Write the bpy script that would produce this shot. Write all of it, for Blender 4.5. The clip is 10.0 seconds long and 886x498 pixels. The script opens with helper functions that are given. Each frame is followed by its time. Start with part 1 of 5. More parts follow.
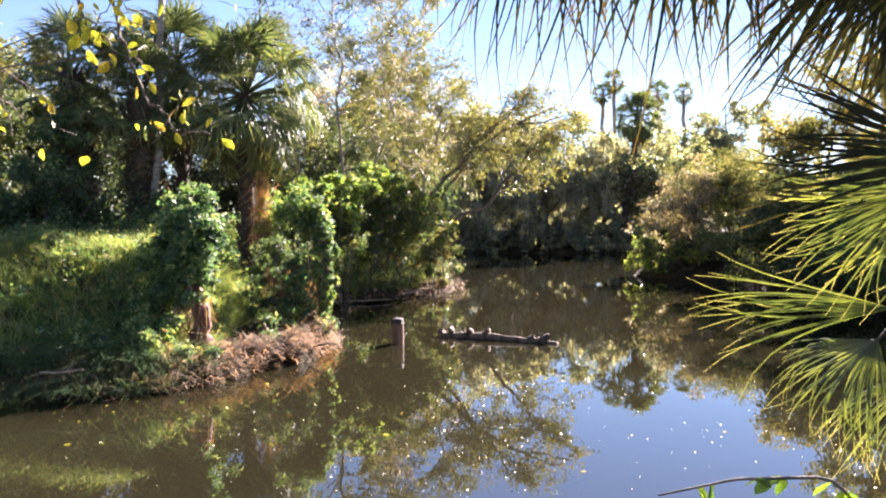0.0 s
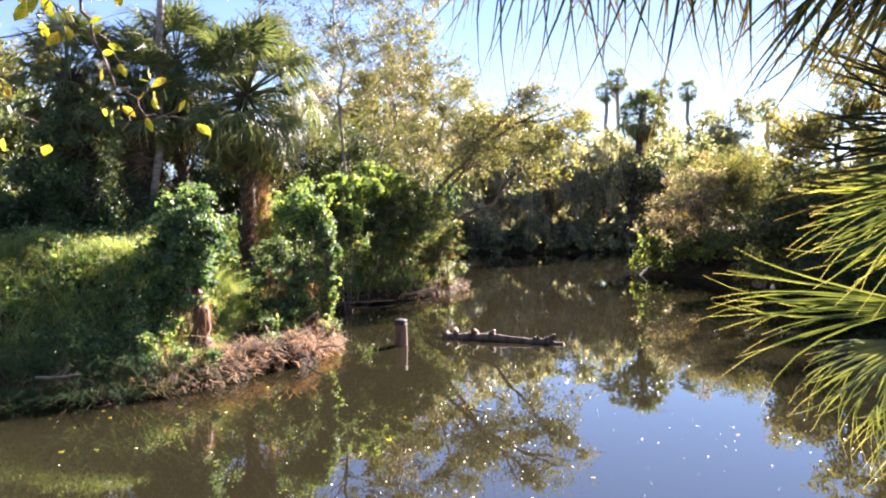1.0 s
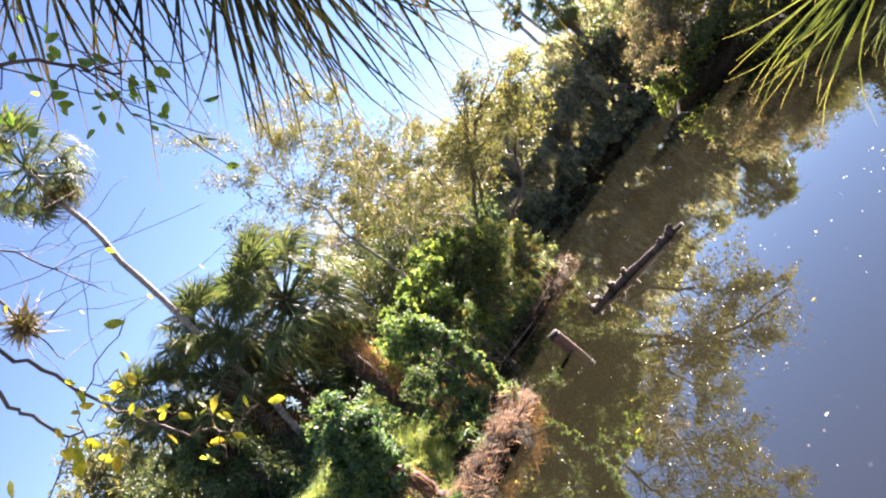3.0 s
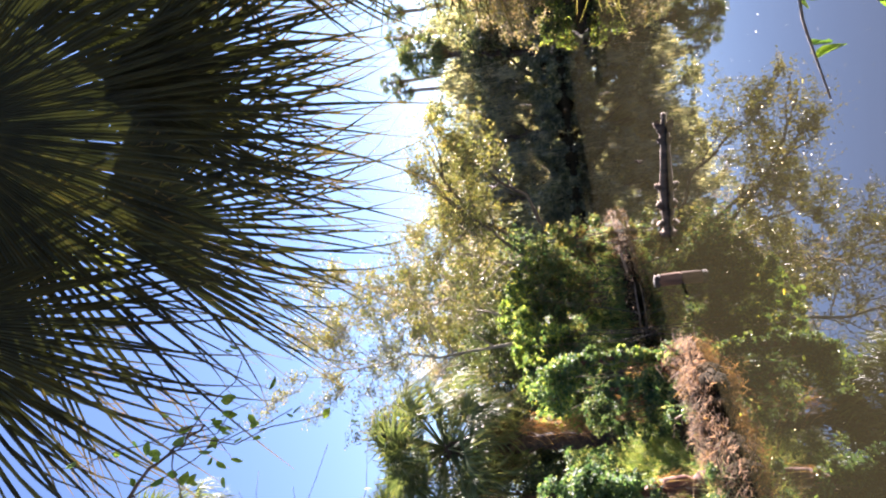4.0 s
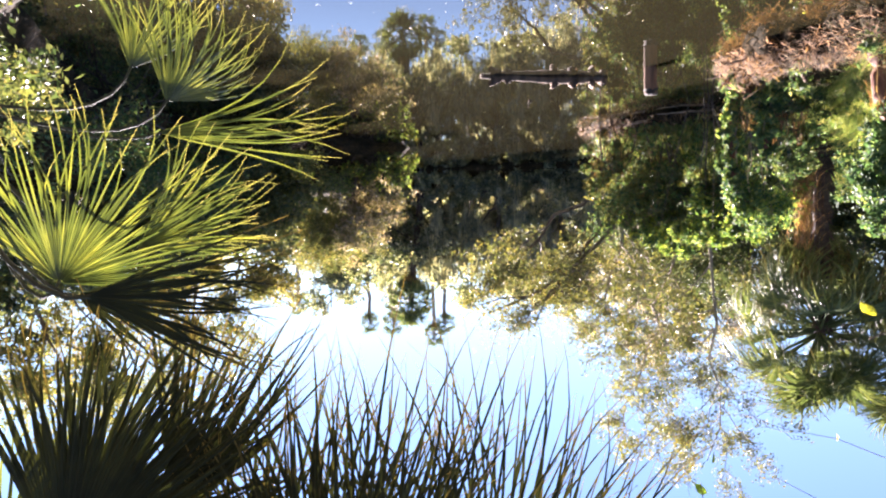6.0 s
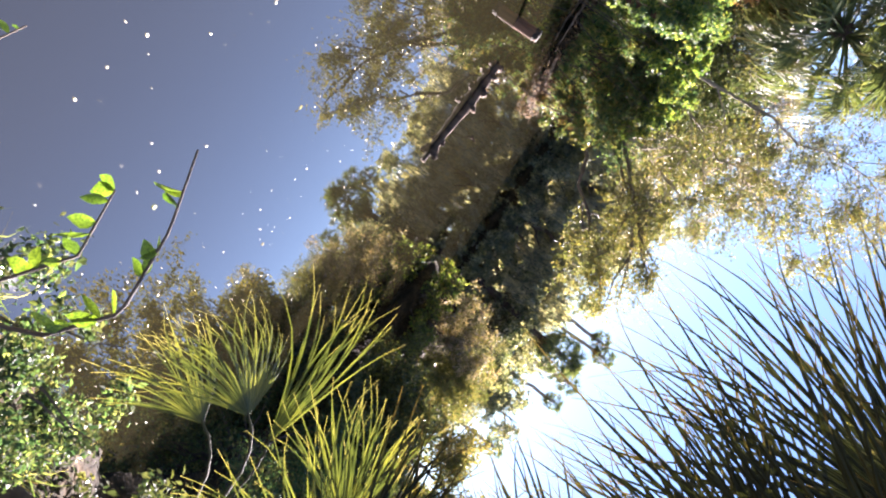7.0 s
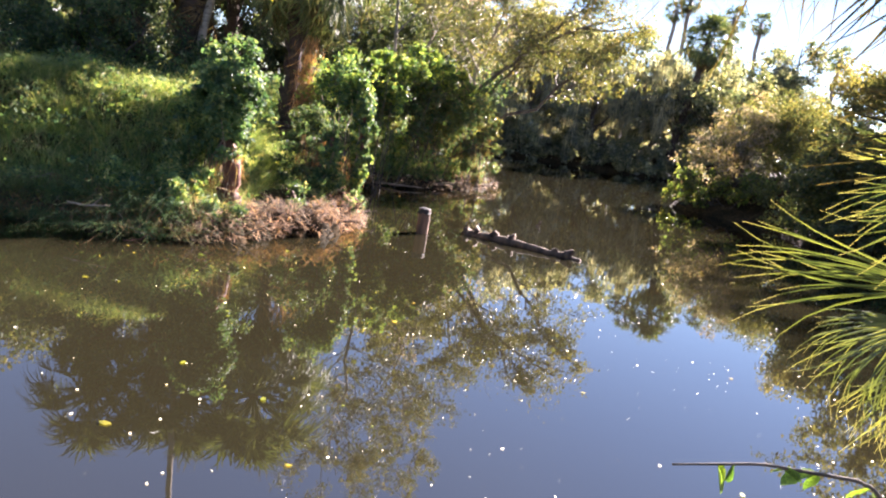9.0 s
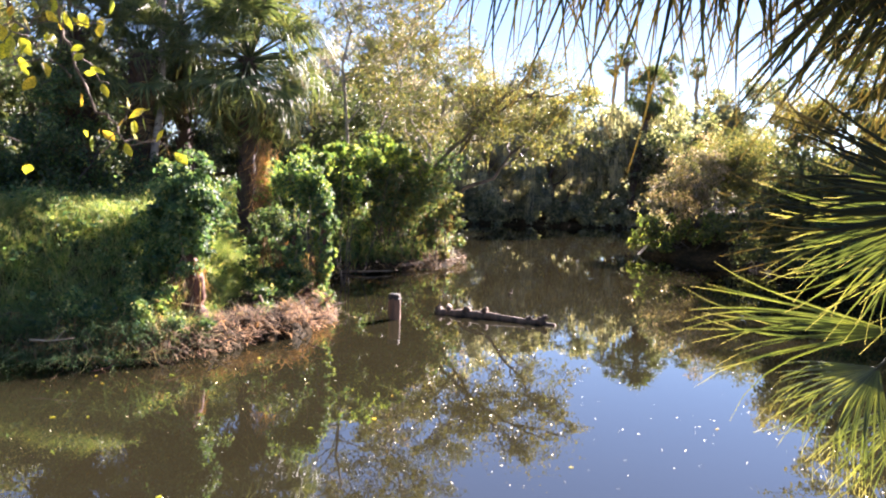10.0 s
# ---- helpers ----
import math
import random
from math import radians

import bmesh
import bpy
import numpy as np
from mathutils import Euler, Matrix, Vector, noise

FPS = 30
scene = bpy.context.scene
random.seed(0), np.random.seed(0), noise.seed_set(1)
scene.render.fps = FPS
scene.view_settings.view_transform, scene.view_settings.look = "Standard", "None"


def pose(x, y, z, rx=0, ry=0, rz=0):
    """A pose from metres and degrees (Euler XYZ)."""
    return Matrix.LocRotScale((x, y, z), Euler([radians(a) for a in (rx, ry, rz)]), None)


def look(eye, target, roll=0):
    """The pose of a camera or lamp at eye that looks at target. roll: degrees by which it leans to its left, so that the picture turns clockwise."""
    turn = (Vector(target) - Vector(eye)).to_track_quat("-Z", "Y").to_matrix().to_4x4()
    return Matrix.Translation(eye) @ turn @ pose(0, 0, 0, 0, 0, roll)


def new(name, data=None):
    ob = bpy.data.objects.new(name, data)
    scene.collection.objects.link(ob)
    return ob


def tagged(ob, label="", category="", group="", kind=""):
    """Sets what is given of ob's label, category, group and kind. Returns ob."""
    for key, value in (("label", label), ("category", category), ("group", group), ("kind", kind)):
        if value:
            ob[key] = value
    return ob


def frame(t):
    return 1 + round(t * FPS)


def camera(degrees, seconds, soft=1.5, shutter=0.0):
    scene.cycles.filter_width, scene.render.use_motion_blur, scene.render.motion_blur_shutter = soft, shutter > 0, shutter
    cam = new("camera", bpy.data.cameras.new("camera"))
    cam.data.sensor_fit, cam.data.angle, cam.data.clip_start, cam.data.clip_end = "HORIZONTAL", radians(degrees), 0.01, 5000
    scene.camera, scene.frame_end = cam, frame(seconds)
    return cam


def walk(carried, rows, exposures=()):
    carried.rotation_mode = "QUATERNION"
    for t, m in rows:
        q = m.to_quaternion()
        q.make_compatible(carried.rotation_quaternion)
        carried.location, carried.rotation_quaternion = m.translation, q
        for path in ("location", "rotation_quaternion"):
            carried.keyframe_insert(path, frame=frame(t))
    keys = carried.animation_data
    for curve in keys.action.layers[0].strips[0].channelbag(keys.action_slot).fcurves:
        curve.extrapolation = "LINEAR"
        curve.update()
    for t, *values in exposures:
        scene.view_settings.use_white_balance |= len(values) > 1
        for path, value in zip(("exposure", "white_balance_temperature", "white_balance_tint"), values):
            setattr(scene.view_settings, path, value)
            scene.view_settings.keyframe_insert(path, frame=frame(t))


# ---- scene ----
cam = camera(61.8, 10.0, 2.1)
PATH = [
    (0, (0.049, -0.032, 1.973), (0.044, 1.967, 1.907), -0.4),
    (0.5, (0.053, 0.08, 1.959), (0.042, 2.079, 1.895), -0.6),
    (1, (0.056, 0.17, 1.956), (0.04, 2.169, 1.891), -0.8),
    (1.5, (0.05, 0.251, 1.953), (-0.005, 2.249, 1.886), -4.0),
    (2, (0.061, 0.275, 1.967), (-0.053, 2.271, 1.912), -13.4),
    (2.2, (0.08, 0.281, 1.969), (-0.054, 2.277, 1.931), -19.0),
    (3.3, (0.183, 0.16, 2.036), (0.044, 2.148, 2.2), -63.7),
    (3.5, (0.212, 0.109, 2.025), (0.099, 2.095, 2.228), -72.9),
    (4, (0.276, -0.024, 1.964), (0.26, 1.955, 2.255), -96.9),
    (4.5, (0.257, -0.074, 1.988), (0.313, 1.903, 2.286), -114.1),
    (5, (0.219, -0.099, 1.954), (0.371, 1.874, 2.243), -133.1),
    (5.5, (0.138, 0.0, 1.945), (0.417, 1.965, 2.188), -155.7),
    (6, (0.05, 0.167, 1.92), (0.466, 2.118, 2.059), 178.4),
    (6.2, (0.092, 0.129, 1.937), (0.529, 2.079, 2.022), 167.7),
    (7.3, (0.067, 0.26, 1.969), (0.497, 2.197, 1.719), 109.4),
    (7.5, (0.059, 0.277, 1.914), (0.446, 2.212, 1.587), 98.0),
    (8, (-0.034, 0.2, 1.933), (0.19, 2.132, 1.468), 67.9),
    (8.5, (-0.073, 0.14, 1.928), (-0.08, 2.082, 1.454), 32.7),
    (9, (0.042, 0.139, 1.98), (-0.022, 2.106, 1.625), 9.2),
    (9.5, (0.05, 0.155, 2.063), (0.017, 2.137, 1.8), 4.9),
    (10, (0.136, 0.132, 2.131), (0.118, 2.126, 1.975), 1.7),
]
walk(cam, [(t, look(eye, target, roll)) for t, eye, target, roll in PATH], [(0, 3.46, 6330, 29), (3.5, 3.42, 6330, 29), (5, 3.62, 6330, 29), (6, 3.48, 6330, 29), (7.5, 3.46, 6330, 29), (8, 3.62, 6330, 29), (8.5, 3.54, 6330, 29), (9, 3.46, 6330, 29), (10, 3.46, 6330, 29)])
# ---- light ----
SUN_DIR = Vector((0.503, 0.729, 0.466)).normalized()
sun_data = bpy.data.lights.new("sun", "SUN")
sun_data.energy, sun_data.angle, sun_data.color = 5.0, radians(0.6), (1.0, 0.95, 0.86)
sun = new("sun", sun_data)
sun.matrix_world = look(SUN_DIR * 100, (0, 0, 0))
world = bpy.data.worlds.new("sky")
scene.world = world
world.use_nodes = True
wn = world.node_tree
sky = wn.nodes.new("ShaderNodeTexSky")
sky.sky_type, sky.sun_disc = "NISHITA", False
sky.sun_elevation, sky.sun_rotation = math.asin(SUN_DIR.z), math.atan2(SUN_DIR.x, SUN_DIR.y)
sky.air_density, sky.dust_density, sky.ozone_density = 1.0, 0.0, 3.4
wn.links.new(sky.outputs["Color"], wn.nodes["Background"].inputs["Color"])
wn.nodes["Background"].inputs["Strength"].default_value = 0.023

RNG = np.random.default_rng(7)


def sun_face():
    """The sun's own disc, far out beyond everything."""
    m = bpy.data.materials.new("sun_face")
    m.use_nodes = True
    em = m.node_tree.nodes.new("ShaderNodeEmission")
    em.inputs["Color"].default_value, em.inputs["Strength"].default_value = (1.0, 0.95, 0.86, 1), 250.0
    m.node_tree.links.new(em.outputs[0], m.node_tree.nodes["Material Output"].inputs["Surface"])
    bm = bmesh.new()
    bmesh.ops.create_circle(bm, cap_ends=True, segments=48, radius=28)
    me = bpy.data.meshes.new("sun_disc")
    bm.to_mesh(me)
    bm.free()
    me.materials.append(m)
    ob = new("backdrop", me)
    ob.matrix_world = look(SUN_DIR * 3000, (0, 0, 0))
    ob.visible_shadow = False
    tagged(ob, "blinding low sun in a clear sky", "sun", kind="structure")


sun_face()

# ---- materials ----
def node_mat(name):
    m = bpy.data.materials.new(name)
    m.use_nodes = True
    return m, m.node_tree, m.node_tree.nodes["Principled BSDF"]


def ramp(nt, fac, stops):
    r = nt.nodes.new("ShaderNodeValToRGB")
    els = r.color_ramp.elements
    while len(els) < len(stops):
        els.new(0.5)
    for e, (p, c) in zip(els, stops):
        e.position, e.color = p, (*c, 1)
    nt.links.new(fac, r.inputs["Fac"])
    return r.outputs["Color"]


def noise_tex(nt, scale, detail=4, coords="Object", stretch=None):
    tc = nt.nodes.new("ShaderNodeTexCoord")
    out = tc.outputs[coords]
    if stretch:
        mp = nt.nodes.new("ShaderNodeMapping")
        mp.inputs["Scale"].default_value = stretch
        nt.links.new(out, mp.inputs["Vector"])
        out = mp.outputs["Vector"]
    n = nt.nodes.new("ShaderNodeTexNoise")
    n.inputs["Scale"].default_value, n.inputs["Detail"].default_value = scale, detail
    nt.links.new(out, n.inputs["Vector"])
    return n.outputs["Fac"]


def mixed(nt, fac, a, b, mode="MIX"):
    mx = nt.nodes.new("ShaderNodeMix")
    mx.data_type, mx.blend_type = "RGBA", mode
    for sock, v in ((mx.inputs[0], fac), (mx.inputs[6], a), (mx.inputs[7], b)):
        if hasattr(v, "links"):
            nt.links.new(v, sock)
        elif isinstance(v, (int, float)):
            sock.default_value = v
        else:
            sock.default_value = (*v, 1)
    return mx.outputs[2]


def bumped(nt, bsdf, height, strength, distance=0.02):
    b = nt.nodes.new("ShaderNodeBump")
    b.inputs["Strength"].default_value, b.inputs["Distance"].default_value = strength, distance
    nt.links.new(height, b.inputs["Height"])
    nt.links.new(b.outputs["Normal"], bsdf.inputs["Normal"])


def leaf_mat(name, stops, glow=0.45, rough=0.45, patch=0.35, tip=None, gain=2.3, sheen=0.45):
    """Thin leaves: gloss on top, light through them, every leaf its own shade, and drifts of shade over the plant."""
    m, nt, b = node_mat(name)
    geo = nt.nodes.new("ShaderNodeNewGeometry")
    stops = [(p, (gain * c[0] * 1.04, gain * c[1] * 0.98, gain * c[2] * 1.04)) for p, c in stops]
    info = nt.nodes.new("ShaderNodeObjectInfo")
    both, wrap = nt.nodes.new("ShaderNodeMath"), nt.nodes.new("ShaderNodeMath")
    both.operation, wrap.operation = "ADD", "FRACT"
    nt.links.new(geo.outputs["Random Per Island"], both.inputs[0])
    nt.links.new(info.outputs["Random"], both.inputs[1])
    nt.links.new(both.outputs[0], wrap.inputs[0])
    col = ramp(nt, wrap.outputs[0], stops)
    big = ramp(nt, noise_tex(nt, patch, 3), [(0.3, (0.55, 0.6, 0.6)), (0.7, (1.25, 1.2, 1.0))])
    col = mixed(nt, 1.0, col, big, "MULTIPLY")
    mid = ramp(nt, noise_tex(nt, patch * 5.0, 2), [(0.36, (0.5, 0.56, 0.6)), (0.5, (0.95, 0.97, 0.95)), (0.66, (1.4, 1.3, 1.0))])
    col = mixed(nt, 1.0, col, mid, "MULTIPLY")
    if tip:
        at = nt.nodes.new("ShaderNodeAttribute")
        at.attribute_name = "tip"
        mix_n = nt.nodes.new("ShaderNodeMath")
        mix_n.operation = "MULTIPLY_ADD"
        nt.links.new(noise_tex(nt, 9.0, 3), mix_n.inputs[0])
        mix_n.inputs[1].default_value = 0.55
        nt.links.new(at.outputs["Fac"], mix_n.inputs[2])
        shift = nt.nodes.new("ShaderNodeMath")
        shift.operation = "SUBTRACT"
        shift.inputs[1].default_value = 0.45
        nt.links.new(mix_n.outputs[0], shift.inputs[0])
        old = ramp(nt, shift.outputs[0], [(p - 0.45, c) for p, c in tip])
        fac = ramp(nt, shift.outputs[0], [(0.58, (0, 0, 0)), (0.85, (1, 1, 1))])
        col = mixed(nt, fac, col, old)
    nt.links.new(col, b.inputs["Base Color"])
    b.inputs["Roughness"].default_value, b.inputs["Specular IOR Level"].default_value = rough, sheen
    tr = nt.nodes.new("ShaderNodeBsdfTranslucent")
    nt.links.new(mixed(nt, 1.0, col, (1.25, 1.2, 0.65), "MULTIPLY"), tr.inputs["Color"])
    mx = nt.nodes.new("ShaderNodeMixShader")
    mx.inputs["Fac"].default_value = glow
    nt.links.new(b.outputs[0], mx.inputs[1])
    nt.links.new(tr.outputs[0], mx.inputs[2])
    nt.links.new(mx.outputs[0], nt.nodes["Material Output"].inputs["Surface"])
    return m


def bark_mat(name, dark, light, scale=6.0, stretch=(1, 1, 0.25), bump=0.6):
    m, nt, b = node_mat(name)
    f = noise_tex(nt, scale, 6, stretch=stretch)
    c = ramp(nt, f, [(0.3, dark), (0.7, light)])
    c = mixed(nt, 1.0, c, ramp(nt, noise_tex(nt, 1.3, 3), [(0.3, (0.7, 0.72, 0.7)), (0.7, (1.15, 1.1, 1.05))]), "MULTIPLY")
    nt.links.new(c, b.inputs["Base Color"])
    b.inputs["Roughness"].default_value = 0.9
    bumped(nt, b, f, bump)
    return m


VINE = leaf_mat("vine_leaf", [(0.0, (0.02, 0.045, 0.024)), (0.5, (0.036, 0.072, 0.034)), (0.85, (0.065, 0.1, 0.04)), (1.0, (0.13, 0.15, 0.06))], 0.48, 0.55, 0.9, gain=2.4, sheen=0.3)
# Vine leaf again, brighter and yellower: sunlight on tops and rims sits in the colour.
SUNLIT_VINE = leaf_mat("sunlit_vine_leaf", [(0.0, (0.045, 0.085, 0.024)), (0.5, (0.09, 0.135, 0.03)), (0.85, (0.125, 0.155, 0.042)), (1.0, (0.2, 0.19, 0.06))], 0.52, 0.5, 0.9, gain=2.3, sheen=0.3)
# Darker, less translucent leaf: shade under the trees is put into its colour.
SHADED_LEAF = leaf_mat("shaded_leaf", [(0.0, (0.026, 0.044, 0.022)), (0.6, (0.052, 0.075, 0.034)), (1.0, (0.12, 0.13, 0.065))], 0.35, 0.55, 0.3, gain=1.6, sheen=0.35)
# Grey-green far leaves, paled further: the distance haze is put into the colour.
FAR_LEAF = leaf_mat("hazy_far_leaf", [(0.0, (0.05, 0.065, 0.038)), (0.5, (0.09, 0.1, 0.062)), (1.0, (0.2, 0.205, 0.16))], 0.42, 0.42, 0.3, gain=2.35, sheen=0.6)
OLIVE_LEAF = leaf_mat("olive_leaf", [(0.0, (0.05, 0.065, 0.02)), (0.5, (0.08, 0.095, 0.038)), (0.85, (0.12, 0.125, 0.05)), (1.0, (0.17, 0.14, 0.06))], 0.42, 0.45, 0.35, gain=1.65)
YELLOW_LEAF = leaf_mat("yellow_leaf", [(0.0, (0.075, 0.09, 0.038)), (0.4, (0.13, 0.135, 0.05)), (0.8, (0.18, 0.165, 0.06)), (1.0, (0.17, 0.145, 0.07))], 0.42, 0.5, 0.4, gain=1.35)
GOLD_LEAF = leaf_mat("gold_leaf", [(0.0, (0.2, 0.26, 0.03)), (0.6, (0.33, 0.34, 0.035)), (1.0, (0.38, 0.27, 0.035))], 0.55, 0.45, 2.0, gain=1.05)
LIME_LEAF = leaf_mat("lime_leaf", [(0.0, (0.025, 0.06, 0.01)), (1.0, (0.07, 0.12, 0.015))], 0.45, 0.4, 2.0)
TWIG_LEAF = leaf_mat("purple_grey_twig", [(0.0, (0.12, 0.1, 0.085)), (1.0, (0.24, 0.2, 0.16))], 0.3, 0.7, 0.6)
MOSS = leaf_mat("hanging_moss", [(0.0, (0.13, 0.135, 0.11)), (1.0, (0.26, 0.26, 0.22))], 0.5, 0.9, 0.5)
GRASS = leaf_mat("grass_blade", [(0.0, (0.05, 0.085, 0.028)), (0.5, (0.085, 0.13, 0.04)), (0.82, (0.15, 0.17, 0.065)), (1.0, (0.28, 0.23, 0.12))], 0.42, 0.5, 0.8, gain=2.4)
STRAW = leaf_mat("dead_straw", [(0.0, (0.045, 0.028, 0.018)), (0.45, (0.14, 0.08, 0.045)), (0.8, (0.25, 0.16, 0.085)), (1.0, (0.4, 0.28, 0.16))], 0.25, 0.85, 1.5, gain=1.15)
RUST_STRAW = leaf_mat("rusty_straw", [(0.0, (0.09, 0.05, 0.03)), (1.0, (0.2, 0.12, 0.06))], 0.35, 0.85, 1.5)
PALM_GREEN = leaf_mat("palm_leaflet", [(0.0, (0.03, 0.046, 0.02)), (0.6, (0.055, 0.074, 0.032)), (1.0, (0.1, 0.115, 0.05))], 0.32, 0.52, 0.7,
                      tip=[(0.8, (0.11, 0.12, 0.045)), (1.05, (0.17, 0.145, 0.05)), (1.3, (0.14, 0.09, 0.04))], gain=2.3, sheen=0.28)
# Near fan leaf, lit copy: the sun on it is part of its colour.
NEAR_PALM = leaf_mat("sunlit_palm_leaflet", [(0.0, (0.045, 0.06, 0.018)), (0.6, (0.075, 0.1, 0.024)), (1.0, (0.14, 0.16, 0.04))], 0.33, 0.38, 1.5,
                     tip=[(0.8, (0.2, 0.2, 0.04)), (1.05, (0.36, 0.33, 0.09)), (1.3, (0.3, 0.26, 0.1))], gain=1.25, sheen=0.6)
# The same leaf nearly black, deep shade put into its colour; tips stay yellow.
SHADE_PALM = leaf_mat("shaded_palm_leaflet", [(0.0, (0.009, 0.012, 0.005)), (0.9, (0.015, 0.019, 0.008)), (1.0, (0.028, 0.03, 0.012))], 0.13, 0.6, 1.5,
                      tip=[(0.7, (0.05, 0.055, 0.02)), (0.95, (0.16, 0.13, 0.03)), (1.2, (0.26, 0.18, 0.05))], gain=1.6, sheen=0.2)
AIR_LEAF = leaf_mat("grey_brown_air_plant", [(0.0, (0.035, 0.032, 0.02)), (1.0, (0.11, 0.095, 0.06))], 0.12, 0.8, 1.5)
DEAD_PALM = leaf_mat("dead_palm_leaflet", [(0.0, (0.08, 0.052, 0.03)), (1.0, (0.24, 0.175, 0.1))], 0.25, 0.8, 1.0, gain=1.1, sheen=0.2)
STALK = bark_mat("leaf_stalk", (0.02, 0.022, 0.01), (0.06, 0.06, 0.03), 14.0)
PALM_BARK = bark_mat("palm_bark", (0.025, 0.016, 0.012), (0.09, 0.058, 0.042), 5.0, (1, 1, 2.5))
GREY_PALM_BARK = bark_mat("grey_palm_bark", (0.16, 0.135, 0.11), (0.42, 0.36, 0.3), 5.0, (1, 1, 4.0), 0.3)
BARK = bark_mat("bark", (0.04, 0.03, 0.022), (0.15, 0.115, 0.085))
PALE_BARK = bark_mat("pale_bark", (0.14, 0.12, 0.1), (0.36, 0.31, 0.25))
RED_ROT = bark_mat("rotten_red_wood", (0.05, 0.02, 0.013), (0.17, 0.07, 0.042), 14.0, (1, 1, 0.35), 1.0)
WET_WOOD = bark_mat("wet_wood", (0.035, 0.022, 0.014), (0.17, 0.11, 0.07), 10.0, (1, 1, 0.2))
POST_WOOD = bark_mat("post_wood", (0.06, 0.03, 0.018), (0.24, 0.13, 0.075), 11.0, (1, 1, 0.15))
DRIFT = bark_mat("driftwood", (0.14, 0.1, 0.07), (0.42, 0.32, 0.23), 9.0)


def water_mat():
    m, nt, b = node_mat("murky_water")
    c = ramp(nt, noise_tex(nt, 0.18, 3), [(0.3, (0.0095, 0.0083, 0.0042)), (0.7, (0.0135, 0.0118, 0.006))])
    nt.links.new(c, b.inputs["Base Color"])
    b.inputs["Roughness"].default_value = 0.01
    b.inputs["IOR"].default_value = 2.1
    f = mixed(nt, 0.5, noise_tex(nt, 0.9, 3), noise_tex(nt, 4.0, 2))
    bumped(nt, b, f, 0.04, 0.02)
    return m


def ground_mat():
    m, nt, b = node_mat("bank_soil")
    c = ramp(nt, noise_tex(nt, 1.5, 6), [(0.3, (0.02, 0.016, 0.009)), (0.5, (0.042, 0.031, 0.018)), (0.72, (0.085, 0.06, 0.034))])
    litter = ramp(nt, noise_tex(nt, 14.0, 5), [(0.45, (0.6, 0.6, 0.5)), (0.65, (1.6, 1.35, 1.0))])
    nt.links.new(mixed(nt, 1.0, c, litter, "MULTIPLY"), b.inputs["Base Color"])
    b.inputs["Roughness"].default_value, b.inputs["Specular IOR Level"].default_value = 0.95, 0.08
    bumped(nt, b, noise_tex(nt, 20.0, 5), 0.8, 0.04)
    return m


WATER, GROUND = water_mat(), ground_mat()


# ---- mesh helpers ----
def mesh_of(name, verts, quads, mat, smooth=False, tip=None):
    """A mesh of quads (or triangles) from arrays."""
    verts, quads = np.asarray(verts, np.float32).reshape(-1, 3), np.asarray(quads, np.int32)
    k = quads.shape[1]
    me = bpy.data.meshes.new(name)
    me.vertices.add(len(verts)), me.loops.add(quads.size), me.polygons.add(len(quads))
    me.vertices.foreach_set("co", verts.ravel())
    me.loops.foreach_set("vertex_index", quads.ravel())
    me.polygons.foreach_set("loop_start", np.arange(0, quads.size, k, dtype=np.int32))
    me.polygons.foreach_set("use_smooth", np.full(len(quads), smooth))
    if tip is not None:
        at = me.attributes.new("tip", "FLOAT", "POINT")
        at.data.foreach_set("value", np.asarray(tip, np.float32))
    me.update(calc_edges=True)
    me.materials.append(mat)
    return me


COUNTLESS = {"foliage", "crown", "hanging_moss", "twigwork", "stem_clump", "dry_straw", "boot_cover", "dry_vine", "vine_foliage"}


def part(name, me, parent, label="", kind=""):
    ob = new(name, me)
    ob.parent = parent
    return tagged(ob, label, kind=kind or ("stuff" if name in COUNTLESS else ""))


def thing(name, at, label, category, group="", kind=""):
    ob = new(name)
    ob.location = at
    ob.empty_display_size = 0.1
    return tagged(ob, label, category, group, kind)


def unit(v):
    v = np.asarray(v, float)
    return v / (np.linalg.norm(v, axis=-1, keepdims=True) + 1e-9)


